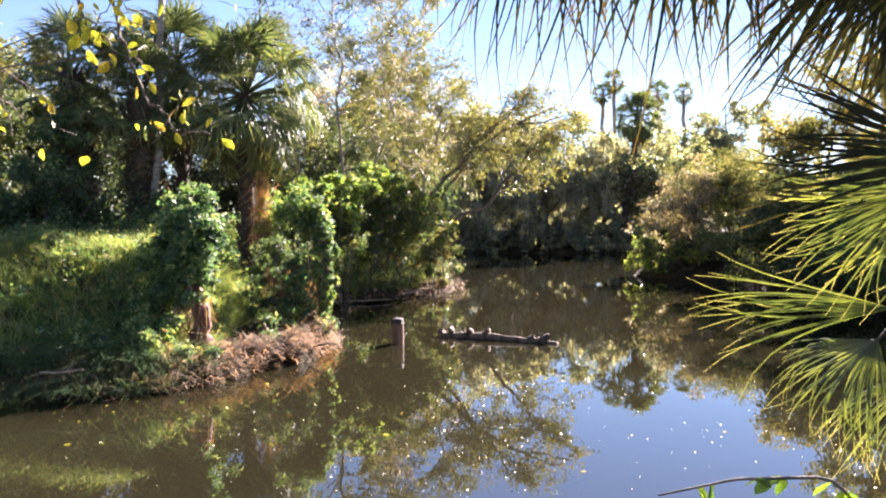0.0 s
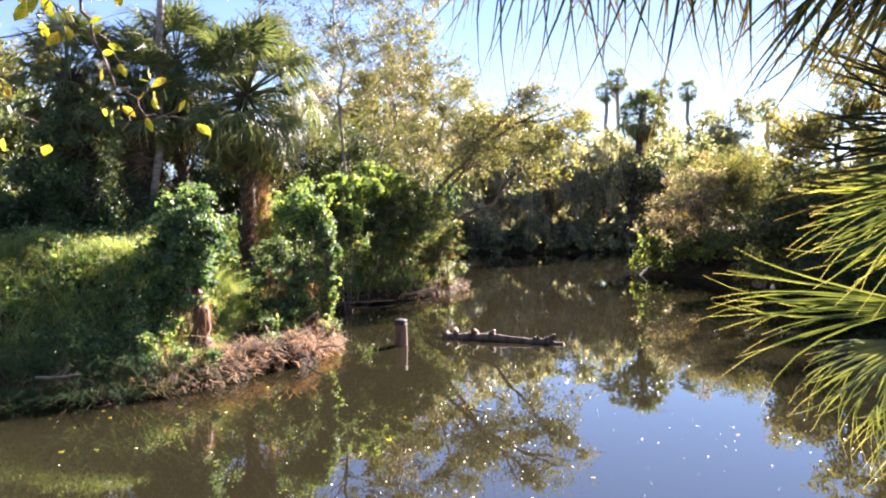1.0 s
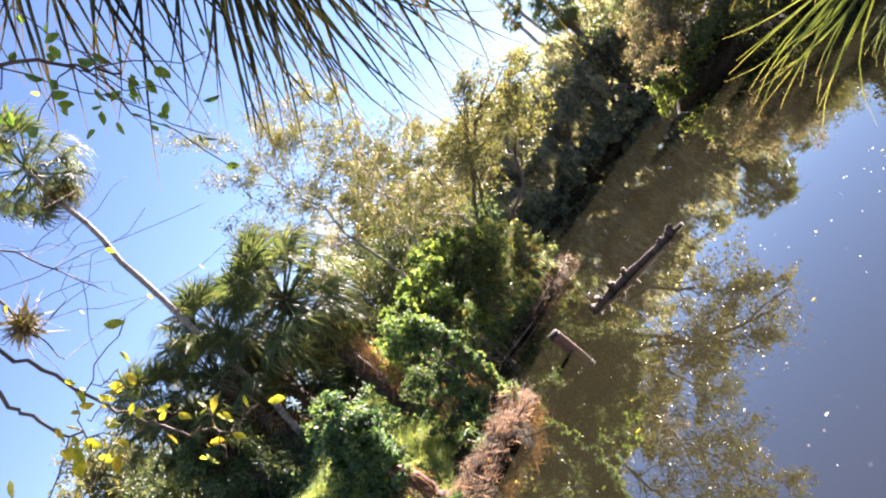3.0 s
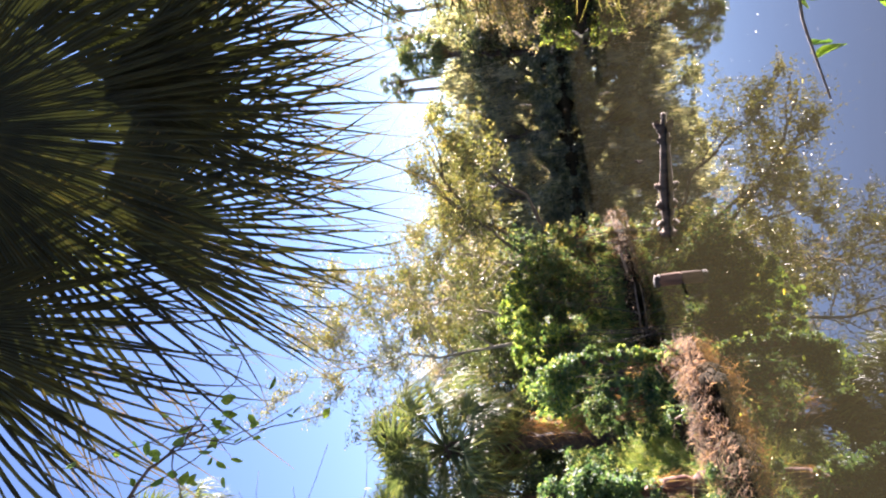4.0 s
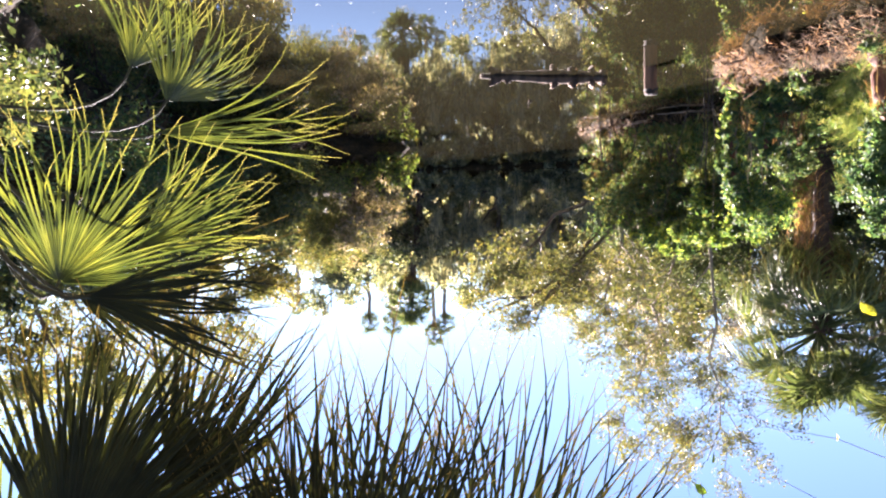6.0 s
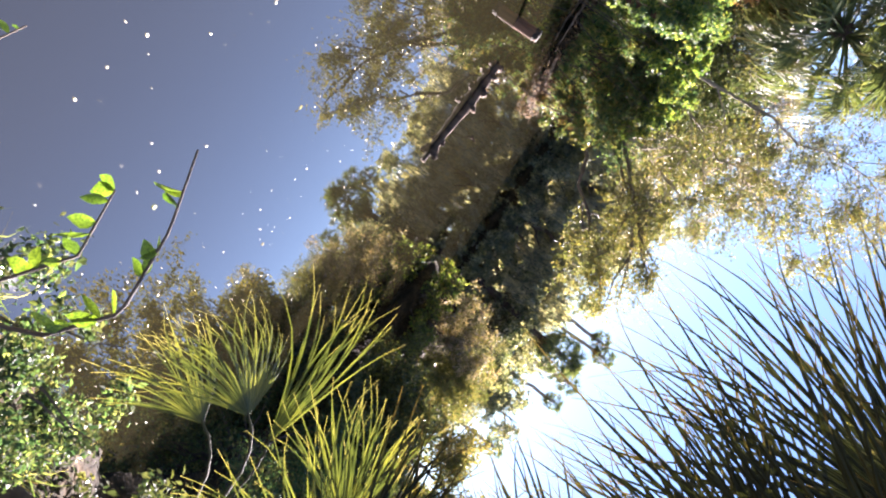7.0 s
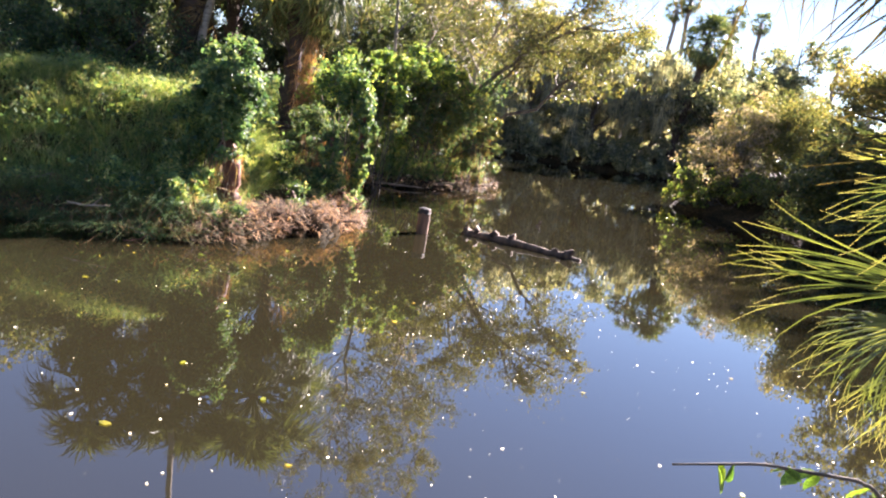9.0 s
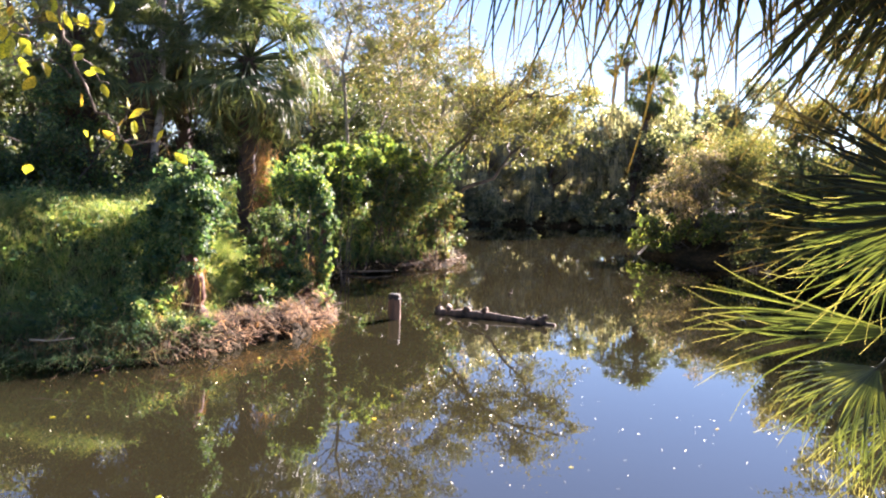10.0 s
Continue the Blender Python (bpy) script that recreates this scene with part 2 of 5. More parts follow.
class Tubes:
    """Many tapered tubes along lines, gathered into one mesh."""

    def __init__(self, sides=6):
        self.sides, self.v, self.f, self.n = sides, [], [], 0

    def add(self, line, r0, r1, wobble=0.0, rng=RNG):
        line = np.asarray(line, float)
        n, s = len(line), self.sides
        way = unit(np.gradient(line, axis=0))
        ref = np.where(np.abs(way[:, 2:3]) > 0.9, (1.0, 0, 0), (0, 0, 1.0))
        u = unit(np.cross(way, ref))
        w = np.cross(way, u)
        a = np.linspace(0, 2 * np.pi, s, endpoint=False)
        r = np.linspace(r0, r1, n)[:, None] * (1 + wobble * rng.normal(size=(n, s)))
        ring = line[:, None] + r[..., None] * (u[:, None] * np.cos(a)[None, :, None] + w[:, None] * np.sin(a)[None, :, None])
        i, j = np.meshgrid(np.arange(n - 1), np.arange(s), indexing="ij")
        j2 = (j + 1) % s
        q = np.stack([i * s + j, i * s + j2, (i + 1) * s + j2, (i + 1) * s + j], -1).reshape(-1, 4) + self.n
        first = self.n
        self.v.append(ring.reshape(-1, 3)), self.f.append(q)
        self.n += n * s
        for start, c in ((first, line[0] - way[0] * r0 * 0.2), (first + (n - 1) * s, line[-1] + way[-1] * r1 * 0.2)):
            self.v.append(c[None])
            idx = np.arange(s) + start
            self.f.append(np.stack([idx, np.roll(idx, -1), np.full(s, self.n), np.full(s, self.n)], -1))
            self.n += 1

    def mesh(self, name, mat, smooth=True):
        f = np.concatenate(self.f)
        v = np.concatenate(self.v)
        tri = f[:, 2] == f[:, 3]
        quads = f[~tri]
        me = bpy.data.meshes.new(name)
        me.from_pydata(v.tolist(), [], quads.tolist() + f[tri][:, :3].tolist())
        for p in me.polygons:
            p.use_smooth = smooth
        me.materials.append(mat)
        return me


def bent(a, b, n, sag=0.0, jitter=0.0, rng=RNG):
    """A line from a to b that sags and wanders."""
    t = np.linspace(0, 1, n)[:, None]
    p = np.asarray(a, float) * (1 - t) + np.asarray(b, float) * t
    p[:, 2] -= 4 * sag * (t * (1 - t))[:, 0]
    w = rng.normal(size=(n, 3)) * jitter
    w[0] = w[-1] = 0
    return p + w


def leaf_quads(centres, size, rng, width=0.5, down=0.3, spread=0.35, out=None, loose=0.85):
    """Folded leaves at the given places, turned to face along out where it is given: the corners, four to a leaf."""
    n = len(centres)
    d = rng.normal(size=(n, 3))
    d[:, 2] -= down
    if out is None:
        nrm = unit(np.cross(d, rng.normal(size=(n, 3))))
    else:
        nrm = unit(out + (0, 0, 0.45) + rng.normal(size=(n, 3)) * loose)
    d = unit(d - nrm * (d * nrm).sum(1, keepdims=True))
    s = np.cross(nrm, d)
    ln = size * (1 + spread * rng.normal(size=(n, 1))).clip(0.4, 1.9)
    half = ln * width * 0.5
    mid = centres + d * ln * 0.45 + nrm * ln * 0.1
    v = np.stack([centres, mid + s * half, centres + d * ln - nrm * ln * 0.08, mid - s * half], 1)
    return v.reshape(-1, 3)


def leaves_mesh(name, centres, size, mat, rng, **kw):
    v = leaf_quads(np.asarray(centres, float), size, rng, **kw)
    return mesh_of(name, v, np.arange(len(v)).reshape(-1, 4), mat)


def in_ball(n, rng, power=0.45):
    """Places in a unit ball, most of them towards its skin."""
    return unit(rng.normal(size=(n, 3))) * rng.random((n, 1)) ** power


def blob_points(blobs, n, rng, shell=0.55, rough=0.25, clumps=0):
    """Places in distinct uneven clumps on ellipsoids, most of them near the skin, and the way out of each clump. blobs: x, y, z, rx, ry, rz."""
    b = np.asarray(blobs, float)
    vol = np.cbrt(b[:, 3] * b[:, 4] * b[:, 5]) ** 2
    m = clumps or max(14, n // 150)
    which = rng.choice(len(b), m, p=vol / vol.sum())
    d = unit(rng.normal(size=(m, 3)))
    r = (shell + (1 - shell) * rng.random(m)) * (1 + rough * rng.normal(size=m)).clip(0.5, 1.6)
    heart = b[which, :3] + d * b[which, 3:] * r[:, None]
    size = np.cbrt(b[which, 3] * b[which, 4] * b[which, 5]) * (0.16 + 0.22 * rng.random(m))
    pick = rng.choice(m, n, p=size**2 / (size**2).sum())
    ball = in_ball(n, rng)
    off = ball * size[pick, None] * (1, 1, 0.75)
    stray = rng.random(n) < 0.12
    off[stray] *= 1.7
    return heart[pick] + off, unit(0.5 * d[pick] + ball)


def crown_points(bear, n, rng, reach, per=60):
    """Places in separate sprays round the twigs that bear leaves, and the way out of each spray."""
    m = max(10, n // per)
    heart = bear[rng.permutation(len(bear))[:m]] if m < len(bear) else bear[rng.integers(0, len(bear), m)]
    size = reach * (0.45 + 0.75 * rng.random(len(heart)))
    pick = rng.choice(len(heart), n, p=size**2 / (size**2).sum())
    ball = in_ball(n, rng)
    off = ball * size[pick, None] * (1, 1, 0.6)
    stray = rng.random(n) < 0.15
    off[stray] *= 1.8
    return heart[pick] + off, ball


def strands(roots, length, width, rng, mat, name, sway=0.25, drop=1.0, segs=3):
    """Thin ribbons that hang from (drop 1) or stand on (drop -1) the roots."""
    roots = np.asarray(roots, float)
    n = len(roots)
    ln = length * (0.4 + 0.9 * rng.random((n, 1)))
    side = unit(np.concatenate([rng.normal(size=(n, 2)), np.zeros((n, 1))], 1))
    lean = np.concatenate([rng.normal(size=(n, 2)), np.zeros((n, 1))], 1) * sway
    t = np.linspace(0, 1, segs + 1)
    rows = []
    for k in t:
        p = roots + ln * (np.array((0, 0, -drop)) * k + lean * k**2)
        p[:, 2] -= (ln[:, 0] * 0.35 * sway * k**3) * (1 if drop < 0 else 0)
        w = width * (1 - k * 0.93) * (0.7 + 0.6 * rng.random((n, 1)))
        rows.append(np.stack([p - side * w / 2, p + side * w / 2], 1))
    v = np.stack(rows, 1).reshape(n, -1, 3)
    m = 2 * (segs + 1)
    q = np.array([[2 * i, 2 * i + 1, 2 * i + 3, 2 * i + 2] for i in range(segs)])
    quads = (np.arange(n)[:, None, None] * m + q[None]).reshape(-1, 4)
    return mesh_of(name, v.reshape(-1, 3), quads, mat)


def fan_mesh(name, mat, radius=0.6, leaflets=40, arc=250, split=0.45, droop=0.25, cup=0.15, petiole=0.0, seed=1, fold=0.35, segs=5, thick=0.006, ragged=0.1, free=1.0, apart=False, wide=0.0):
    """A fan palm leaf: folded leaflets joined near the hub and free towards their drooping tips. The stalk starts at the origin, the leaf points along +y."""
    rng = np.random.default_rng(seed)
    v, q, tip, single = [], [], [], []
    step = radians(arc) / leaflets
    for i in range(leaflets):
        a = -radians(arc) / 2 + step * (i + 0.5 + 0.35 * rng.normal() * 0.5)
        ln = radius * (0.72 + 0.28 * math.cos(a * 0.75)) * (1 + ragged * rng.normal())
        hang = droop * (0.3 + 1.5 * rng.random()) * ln
        twist, curl = 0.22 * free * rng.normal(), 0.5 * free * rng.normal()
        rows = np.array([0.02, split * 0.55, split, *(split + (1 - split) * np.linspace(0, 1, segs - 1)[1:])])
        base = len(v)
        for r in rows:
            rr = r * ln
            aa = a + twist * max(0, r - split) + curl * max(0, r - split) ** 2 * 0.6
            way, side = np.array((math.sin(aa), math.cos(aa), 0)), np.array((math.cos(aa), -math.sin(aa), 0))
            w = rr * math.tan(step / 2) * 1.02 if r <= split else split * ln * math.tan(step / 2) * (1.02 - ((r - split) / (1 - split)) ** 1.3)
            if wide:
                w = max(min(w, wide), wide * 0.5 * min(1.0, (r + 0.05) / 0.3) * (1.02 - r**2.2))
            w = max(w, 0.0008)
            z = cup * rr * (1 - 0.4 * r) + 0.12 * rr * math.cos(a) - hang * max(0.0, r - 0.3) ** 2 * 1.8
            c = way * rr * (1 - 0.25 * droop * r**3) + np.array((0, petiole, z))
            v += [c - side * w, c + np.array((0, 0, fold * 2 * w)), c + side * w]
            tip += [r] * 3
        for k in range(len(rows) - 1):
            o = base + 3 * k
            q += [(o, o + 1, o + 4, o + 3), (o + 1, o + 2, o + 5, o + 4)]
        if apart:
            single.append(mesh_of(name, v, q, mat, tip=tip))
            v, q, tip = [], [], []
    if apart:
        return single
    if petiole:
        for k in range(5):
            base, t = len(v), k / 4
            c, w = np.array((0, petiole * t, -0.05 * petiole * math.sin(t * 3.14) * 0)), thick * (1.6 - 0.7 * t)
            v += [c + np.array((-w, 0, 0)), c + np.array((0, 0, w)), c + np.array((w, 0, 0)), c + np.array((0, 0, -w))]
            tip += [0.1] * 4
            if k:
                q += [(base - 4 + j, base - 4 + (j + 1) % 4, base + (j + 1) % 4, base + j) for j in range(4)]
    return mesh_of(name, v, q, mat, tip=tip)


def aim(at, way, normal=(0, 0, 1)):
    """A pose whose y runs along way and whose z is as near to normal as it can be."""
    y = Vector(way).normalized()
    x = y.cross(Vector(normal)).normalized()
    z = x.cross(y)
    return Matrix.Translation(at) @ Matrix((x, y, z)).transposed().to_4x4()
# ---- ground and water ----
SHORE = [(1.25, 2.3), (1.7, 2.85), (2.4, 3.5), (3.4, 4.3), (5.5, 6.7), (8.2, 11), (9.3, 15.4), (9.3, 19), (9.4, 24.3), (6.9, 27.2), (8.2, 31), (12.5, 40), (12.5, 49.5), (0.9, 49.5),
         (-2.5, 42), (-0.4, 33), (0.4, 23.5), (0.3, 22.2), (-1.2, 19.2), (-2.6, 18.3), (-3.3, 16.4), (-2.9, 14), (-2.1, 13.1), (-1.75, 12.4), (-1.68, 11.5), (-2.0, 10.6),
         (-2.45, 9.9), (-2.75, 9.3), (-3.0, 8.8), (-3.4, 8.62), (-4.1, 8.65), (-5.3, 8.55), (-8, 7.8), (-14, 6), (-20, 3), (-20, -1), (-6, 0.3), (-2, 0.9), (0.7, 1.1), (0.95, 1.6)]
SH = np.array(SHORE)


def land_depth(x, y):
    """Metres from the shoreline: positive on land, negative over water."""
    p = np.stack([np.asarray(x, float).ravel(), np.asarray(y, float).ravel()], 1)
    best, inside = np.full(len(p), 1e9), np.zeros(len(p), bool)
    for a, b in zip(SH, np.roll(SH, -1, 0)):
        ab = b - a
        t = (((p - a) @ ab) / (ab @ ab)).clip(0, 1)
        best = np.minimum(best, np.hypot(*(p - a - t[:, None] * ab).T))
        cross = (a[1] > p[:, 1]) != (b[1] > p[:, 1])
        with np.errstate(divide="ignore", invalid="ignore"):
            xs = (b[0] - a[0]) * (p[:, 1] - a[1]) / (b[1] - a[1] + 1e-12) + a[0]
        inside ^= cross & (p[:, 0] < xs)
    return np.where(inside, -best, best).reshape(np.shape(x))


def ease(t):
    t = np.clip(t, 0, 1)
    return t * t * (3 - 2 * t)


def lie(x, y):
    """The ground's height."""
    x, y = np.asarray(x, float), np.asarray(y, float)
    d = land_depth(x, y) + 0.12 * np.sin(x * 3.1 + y) * np.sin(y * 2.7 - x * 0.6)
    spit = ease((x + 10) / 1.0) * ease((-1.2 - x) / 0.4) * ease((y - 7.0) / 0.6) * ease((13.8 - y) / 0.8)
    lumps = np.sin(x * 9.3 + 2 * np.sin(y * 4.1)) * np.sin(y * 8.1 + 1.7 * np.sin(x * 5.3)) + 0.6 * np.sin(x * 17 + y * 6) * np.sin(y * 19 - x * 5)
    d = d + spit * 0.09 * lumps
    low = ease((x + 4.1) / 0.9) * ease((13.0 - y) / 0.8) * ease((y - 8.0) / 0.4)
    near = ease((6.0 - y) / 4.0) * ease((x + 12) / 6) * 0.75
    z = 0.28 * ease(d / 0.35) + 1.35 * (1 - near) * (1 - 0.9 * low) * ease((d - 0.3) / 2.4) - 0.5 * ease(-d / 1.5) - 0.05
    z = z + spit * 0.05 * lumps * ease((d + 0.1) / 0.2)
    return z + np.where(d > 0.1, 0.06 * np.sin(x * 2.3) * np.cos(y * 1.9) + 0.03 * np.sin(x * 7 + y * 5), 0)


def build_ground():
    near_x = np.concatenate([np.linspace(-24, -9.6, 64), np.linspace(-9.5, -1.4, 150), np.linspace(-1.2, 30, 138)])
    near_y = np.concatenate([np.linspace(-8, 7.1, 66), np.linspace(7.2, 13.6, 120), np.linspace(13.8, 62, 206)])
    far = np.array([40, 60, 100, 200, 500, 1200, 3000.0])
    xs = np.concatenate([-far[::-1] - 0, near_x, far])
    ys = np.concatenate([-far[::-1], near_y, far + 40])
    gx, gy = np.meshgrid(xs, ys, indexing="ij")
    v = np.stack([gx, gy, lie(gx, gy)], -1).reshape(-1, 3)
    n = len(ys)
    i, j = np.meshgrid(np.arange(len(xs) - 1), np.arange(n - 1), indexing="ij")
    q = np.stack([i * n + j, (i + 1) * n + j, (i + 1) * n + j + 1, i * n + j + 1], -1).reshape(-1, 4)
    tagged(new("ground", mesh_of("ground", v, q, GROUND, True)), "dark muddy river bank soil with leaf litter", "ground", kind="structure")
    w = [(-60, -30, 0), (60, -30, 0), (60, 90, 0), (-60, 90, 0)]
    tagged(new("water", mesh_of("water", w, [(0, 1, 2, 3)], WATER)), "still murky brown river water mirroring trees and sky", "water", kind="structure")


build_ground()


def on_ground(x, y, sink=0.05):
    return (x, y, float(lie(x, y)) - sink)


# ---- trees ----
def grow(rng, base, top, spread, limbs=9, start=0.35, rise=0.6, subs=6, wander=0.05, droop=0.0, twigs=4):
    """Lines of a tree from its base to its top: trunk, limbs, twigs, with their radii as shares, and the places that bear leaves."""
    base, top = np.asarray(base, float), np.asarray(top, float)
    h = np.linalg.norm(top - base)
    trunk = bent(base, top, 9, 0, wander * h * 0.35, rng)
    lines, bear = [(trunk, 1.0, 0.22, 0)], []
    for k in range(limbs):
        f = start + (0.98 - start) * (k + rng.random() * 0.8) / limbs
        at = trunk[min(int(f * 8), 7)] * (1 - (f * 8) % 1) + trunk[min(int(f * 8) + 1, 8)] * ((f * 8) % 1)
        az = k * 2.4 + rng.normal() * 0.5
        reach = spread * (1.05 - 0.55 * (f - start) / (1 - start)) * (0.75 + 0.5 * rng.random())
        end = at + np.array((math.cos(az) * reach, math.sin(az) * reach, reach * (rise + 0.25 * rng.normal()) - droop * reach))
        limb = bent(at, end, 6, -0.08 * reach, 0.06 * reach, rng)
        lines.append((limb, 0.4 * (1.1 - f * 0.5), 0.07, 1))
        for s in range(subs):
            g = 0.3 + 0.7 * (s + rng.random()) / subs
            a2 = limb[min(int(g * 5), 4)] * (1 - (g * 5) % 1) + limb[min(int(g * 5) + 1, 5)] * ((g * 5) % 1)
            d = unit(unit(end - at) * 0.7 + rng.normal(size=3) * 0.75 + np.array((0, 0, 0.2 - droop)))
            l2 = reach * (0.25 + 0.35 * rng.random())
            tw = bent(a2, a2 + d * l2, 4, 0, 0.06 * l2, rng)
            lines.append((tw, 0.1, 0.03, 2))
            bear += [tw[1], tw[2], tw[3]]
            for _ in range(twigs):
                b2 = tw[rng.integers(1, 4)]
                e2 = b2 + unit(d * 0.6 + rng.normal(size=3)) * l2 * 0.55
                lines.append((np.stack([b2, (b2 + e2) / 2 + rng.normal(size=3) * 0.04 * l2, e2]), 0.04, 0.015, 3))
                bear += [(b2 + e2) / 2, e2]
    return lines, np.array(bear)


def tree(name, base, top, spread, mat, label, leaves=9000, size=0.1, radius=0.14, seed=1, bark=None, clump=0.35, category="tree", moss=0, second=None, width=0.55, group="river bank trees", per=60, **kw):
    rng = np.random.default_rng(seed)
    leaves, size = int(leaves * 0.8), size * 1.3
    x, y = base[:2]
    foot = np.array(on_ground(x, y, 0.15)) if len(base) == 2 else np.array(base, float)
    ob = thing(name, foot, label, category, group)
    lines, bear = grow(rng, (0, 0, 0), np.asarray(top, float) - foot, spread, **kw)
    trunk, twigs = Tubes(8), Tubes(4)
    for line, r0, r1, level in lines:
        if level == 0:
            trunk.add(line, radius, radius * r1, 0.06, rng)
        elif level == 1:
            limb = Tubes(7)
            limb.add(line, radius * r0, radius * r1, 0.05, rng)
            part("limb", limb.mesh("limb", bark or BARK), ob)
        else:
            twigs.add(line, max(radius * r0, 0.006), max(radius * r1, 0.004), 0, rng)
    part("trunk", trunk.mesh("trunk", bark or BARK), ob)
    part("twigwork", twigs.mesh("twigwork", bark or BARK, False), ob)
    c, o = crown_points(bear, leaves, rng, clump, per)
    c[:, 2] = np.maximum(c[:, 2], 0.1)
    cut = int(leaves * (0.7 if second else 1.0))
    part("crown", leaves_mesh("crown", c[:cut], size, mat, rng, width=width, out=o[:cut]), ob)
    if second:
        part("crown", leaves_mesh("crown", c[cut:], size, second, rng, width=width, out=o[cut:]), ob)
    if moss:
        r = bear[rng.integers(0, len(bear), moss // 6)]
        r = np.repeat(r, 6, 0) + rng.normal(size=(len(r) * 6, 3)) * 0.12
        part("hanging_moss", strands(r, 1.2, 0.045, rng, MOSS, "hanging_moss", 0.12), ob, "grey hanging moss strands")
    return ob


# ---- fan palms ----
FROND_SETS = {}


def frond_set(detail):
    if detail not in FROND_SETS:
        n, seg = {"far": (18, 3), "mid": (38, 5)}[detail]
        green = [fan_mesh("frond", PALM_GREEN, 0.62, n, 235, 0.42, 0.45 + 0.12 * k, 0.15, 0.75, seed=11 + k, segs=seg, thick=0.014) for k in range(5)]
        dead = [fan_mesh("dead_frond", DEAD_PALM, 0.55, n - 4, 170, 0.4, 0.8, 0.05, 0.6, seed=31 + k, segs=seg, ragged=0.25) for k in range(3)]
        FROND_SETS[detail] = green, dead
    return FROND_SETS[detail]


def palm(base, top, crown, label, seed=1, detail="mid", fronds=34, dead=10, radius=0.17, bark=None, boots=True, group="cabbage palms", bend=0.0, shag=0.3):
    rng = np.random.default_rng(seed)
    foot = np.array(on_ground(*base[:2], 0.15))
    ob = thing("palm_tree", foot, label, "palm tree", group)
    tp = np.asarray(top, float) - foot
    h = np.linalg.norm(tp)
    line = bent((0, 0, 0), tp, 16, 0, 0.012 * h / 4, rng)
    line[:, 0] += bend * np.sin(np.linspace(0, np.pi, 16))
    t = Tubes(10)
    t.add(line, radius * 1.15, radius * 0.85, 0.05, rng)
    part("trunk", t.mesh("trunk", bark or PALM_BARK), ob)
    if boots:
        bt = Tubes(4)
        for k in range(int(h * 34)):
            f = 0.1 + 0.88 * rng.random()
            c = np.array([np.interp(f * 15, np.arange(16), line[:, a]) for a in range(3)])
            az = rng.random() * 6.28
            d = np.array((math.cos(az), math.sin(az), 0))
            bt.add(np.stack([c + d * radius * 0.75, c + d * radius * 1.15 + (0, 0, 0.09), c + d * radius * 1.65 + (0, 0, 0.22)]), 0.045, 0.016, 0.1, rng)
        part("boot_cover", bt.mesh("boot_cover", bark or PALM_BARK, False), ob, "criss-cross old leaf bases")
    green, brown = frond_set(detail)
    for k in range(fronds):
        f = (k + 0.5) / fronds
        el = radians(82 - 148 * f**0.9 + rng.normal() * 8)
        az = k * 2.39996 + rng.normal() * 0.15
        d = Vector((math.cos(az) * math.cos(el), math.sin(az) * math.cos(el), math.sin(el)))
        fr = part("frond", green[int(rng.integers(0, 5))], ob)
        s = crown / 1.37 * (0.85 + 0.3 * rng.random())
        fr.matrix_local = aim(tp + np.array((0, 0, 0.05 - 0.25 * f)), d, (rng.normal() * 0.25, rng.normal() * 0.25, 1)) @ Matrix.Scale(s, 4)
    for k in range(dead):
        el, az = radians(-55 - 28 * rng.random()), rng.random() * 6.28
        d = Vector((math.cos(az) * math.cos(el), math.sin(az) * math.cos(el), math.sin(el)))
        fr = part("dead_frond", brown[int(rng.integers(0, 3))], ob, "withered brown hanging fan leaf")
        fr.matrix_local = aim(tp + np.array((0, 0, -0.15 - shag * rng.random())), d, (math.cos(az), math.sin(az), 0.3)) @ Matrix.Scale(crown / 1.4 * (0.8 + 0.3 * rng.random()), 4)
    return ob


# palms of the island
palm((-4.1, 15.5), (-4.05, 15.4, 4.75), 1.8, "cabbage palm with rusty trunk and round green crown", 3, fronds=66, dead=6, radius=0.135)
palm((-5.6, 16.2), (-5.75, 16.2, 5.55), 1.5, "cabbage palm with dark slim trunk behind the island bank", 4, fronds=44, dead=14, radius=0.12, shag=0.7)
palm((-7.0, 14.6), (-7.3, 14.6, 5.0), 1.45, "cabbage palm with dark crown and ragged dead skirt", 5, fronds=40, dead=40, radius=0.22, shag=2.0)
palm((-6.0, 15.0), (-6.1, 15.0, 4.7), 1.4, "cabbage palm with shaggy trunk wrapped in dead leaves", 6, fronds=36, dead=48, radius=0.24, shag=2.5)
palm((-5.72, 14.6), (-5.78, 16.1, 11.3), 1.47, "tall slender palm with bare grey leaning trunk", 8, fronds=34, dead=10, radius=0.068, bark=GREY_PALM_BARK, boots=False)

# far palms over the trees
for k, (x, y, z, r, ln) in enumerate([(20.3, 95, 18.6, 1.7, 0), (21.9, 95.5, 20.2, 1.8, 0.2), (27.3, 95, 18.6, 2.0, 0), (30.6, 95, 18.6, 1.7, 0.2), (39.5, 92, 15.6, 1.7, 0),
                                      (43.5, 90, 12.6, 1.6, 0), (28.3, 97, 15.8, 1.6, 0)]):
    palm((x + ln, y), (x, y, z), r, "distant tall cabbage palm with bare trunk above the trees", 40 + k, "far", 34, 6, 0.26, GREY_PALM_BARK, False, "distant palms")
palm((12.0, 50.2), (13.2, 50.4, 9.2), 2.0, "cabbage palm with thick dark trunk and mossy crown", 50, "far", 60, 20, 0.22, None, False, "distant palms")


# ---- trees behind the island and along the banks ----
def at(side, drop, d):
    """A place d metres ahead, from its slope sideways and down as seen from the landing."""
    return ((side - 784) / 1310 * d + 0.05, d, 1.97 + (397 - drop) / 1310 * d)


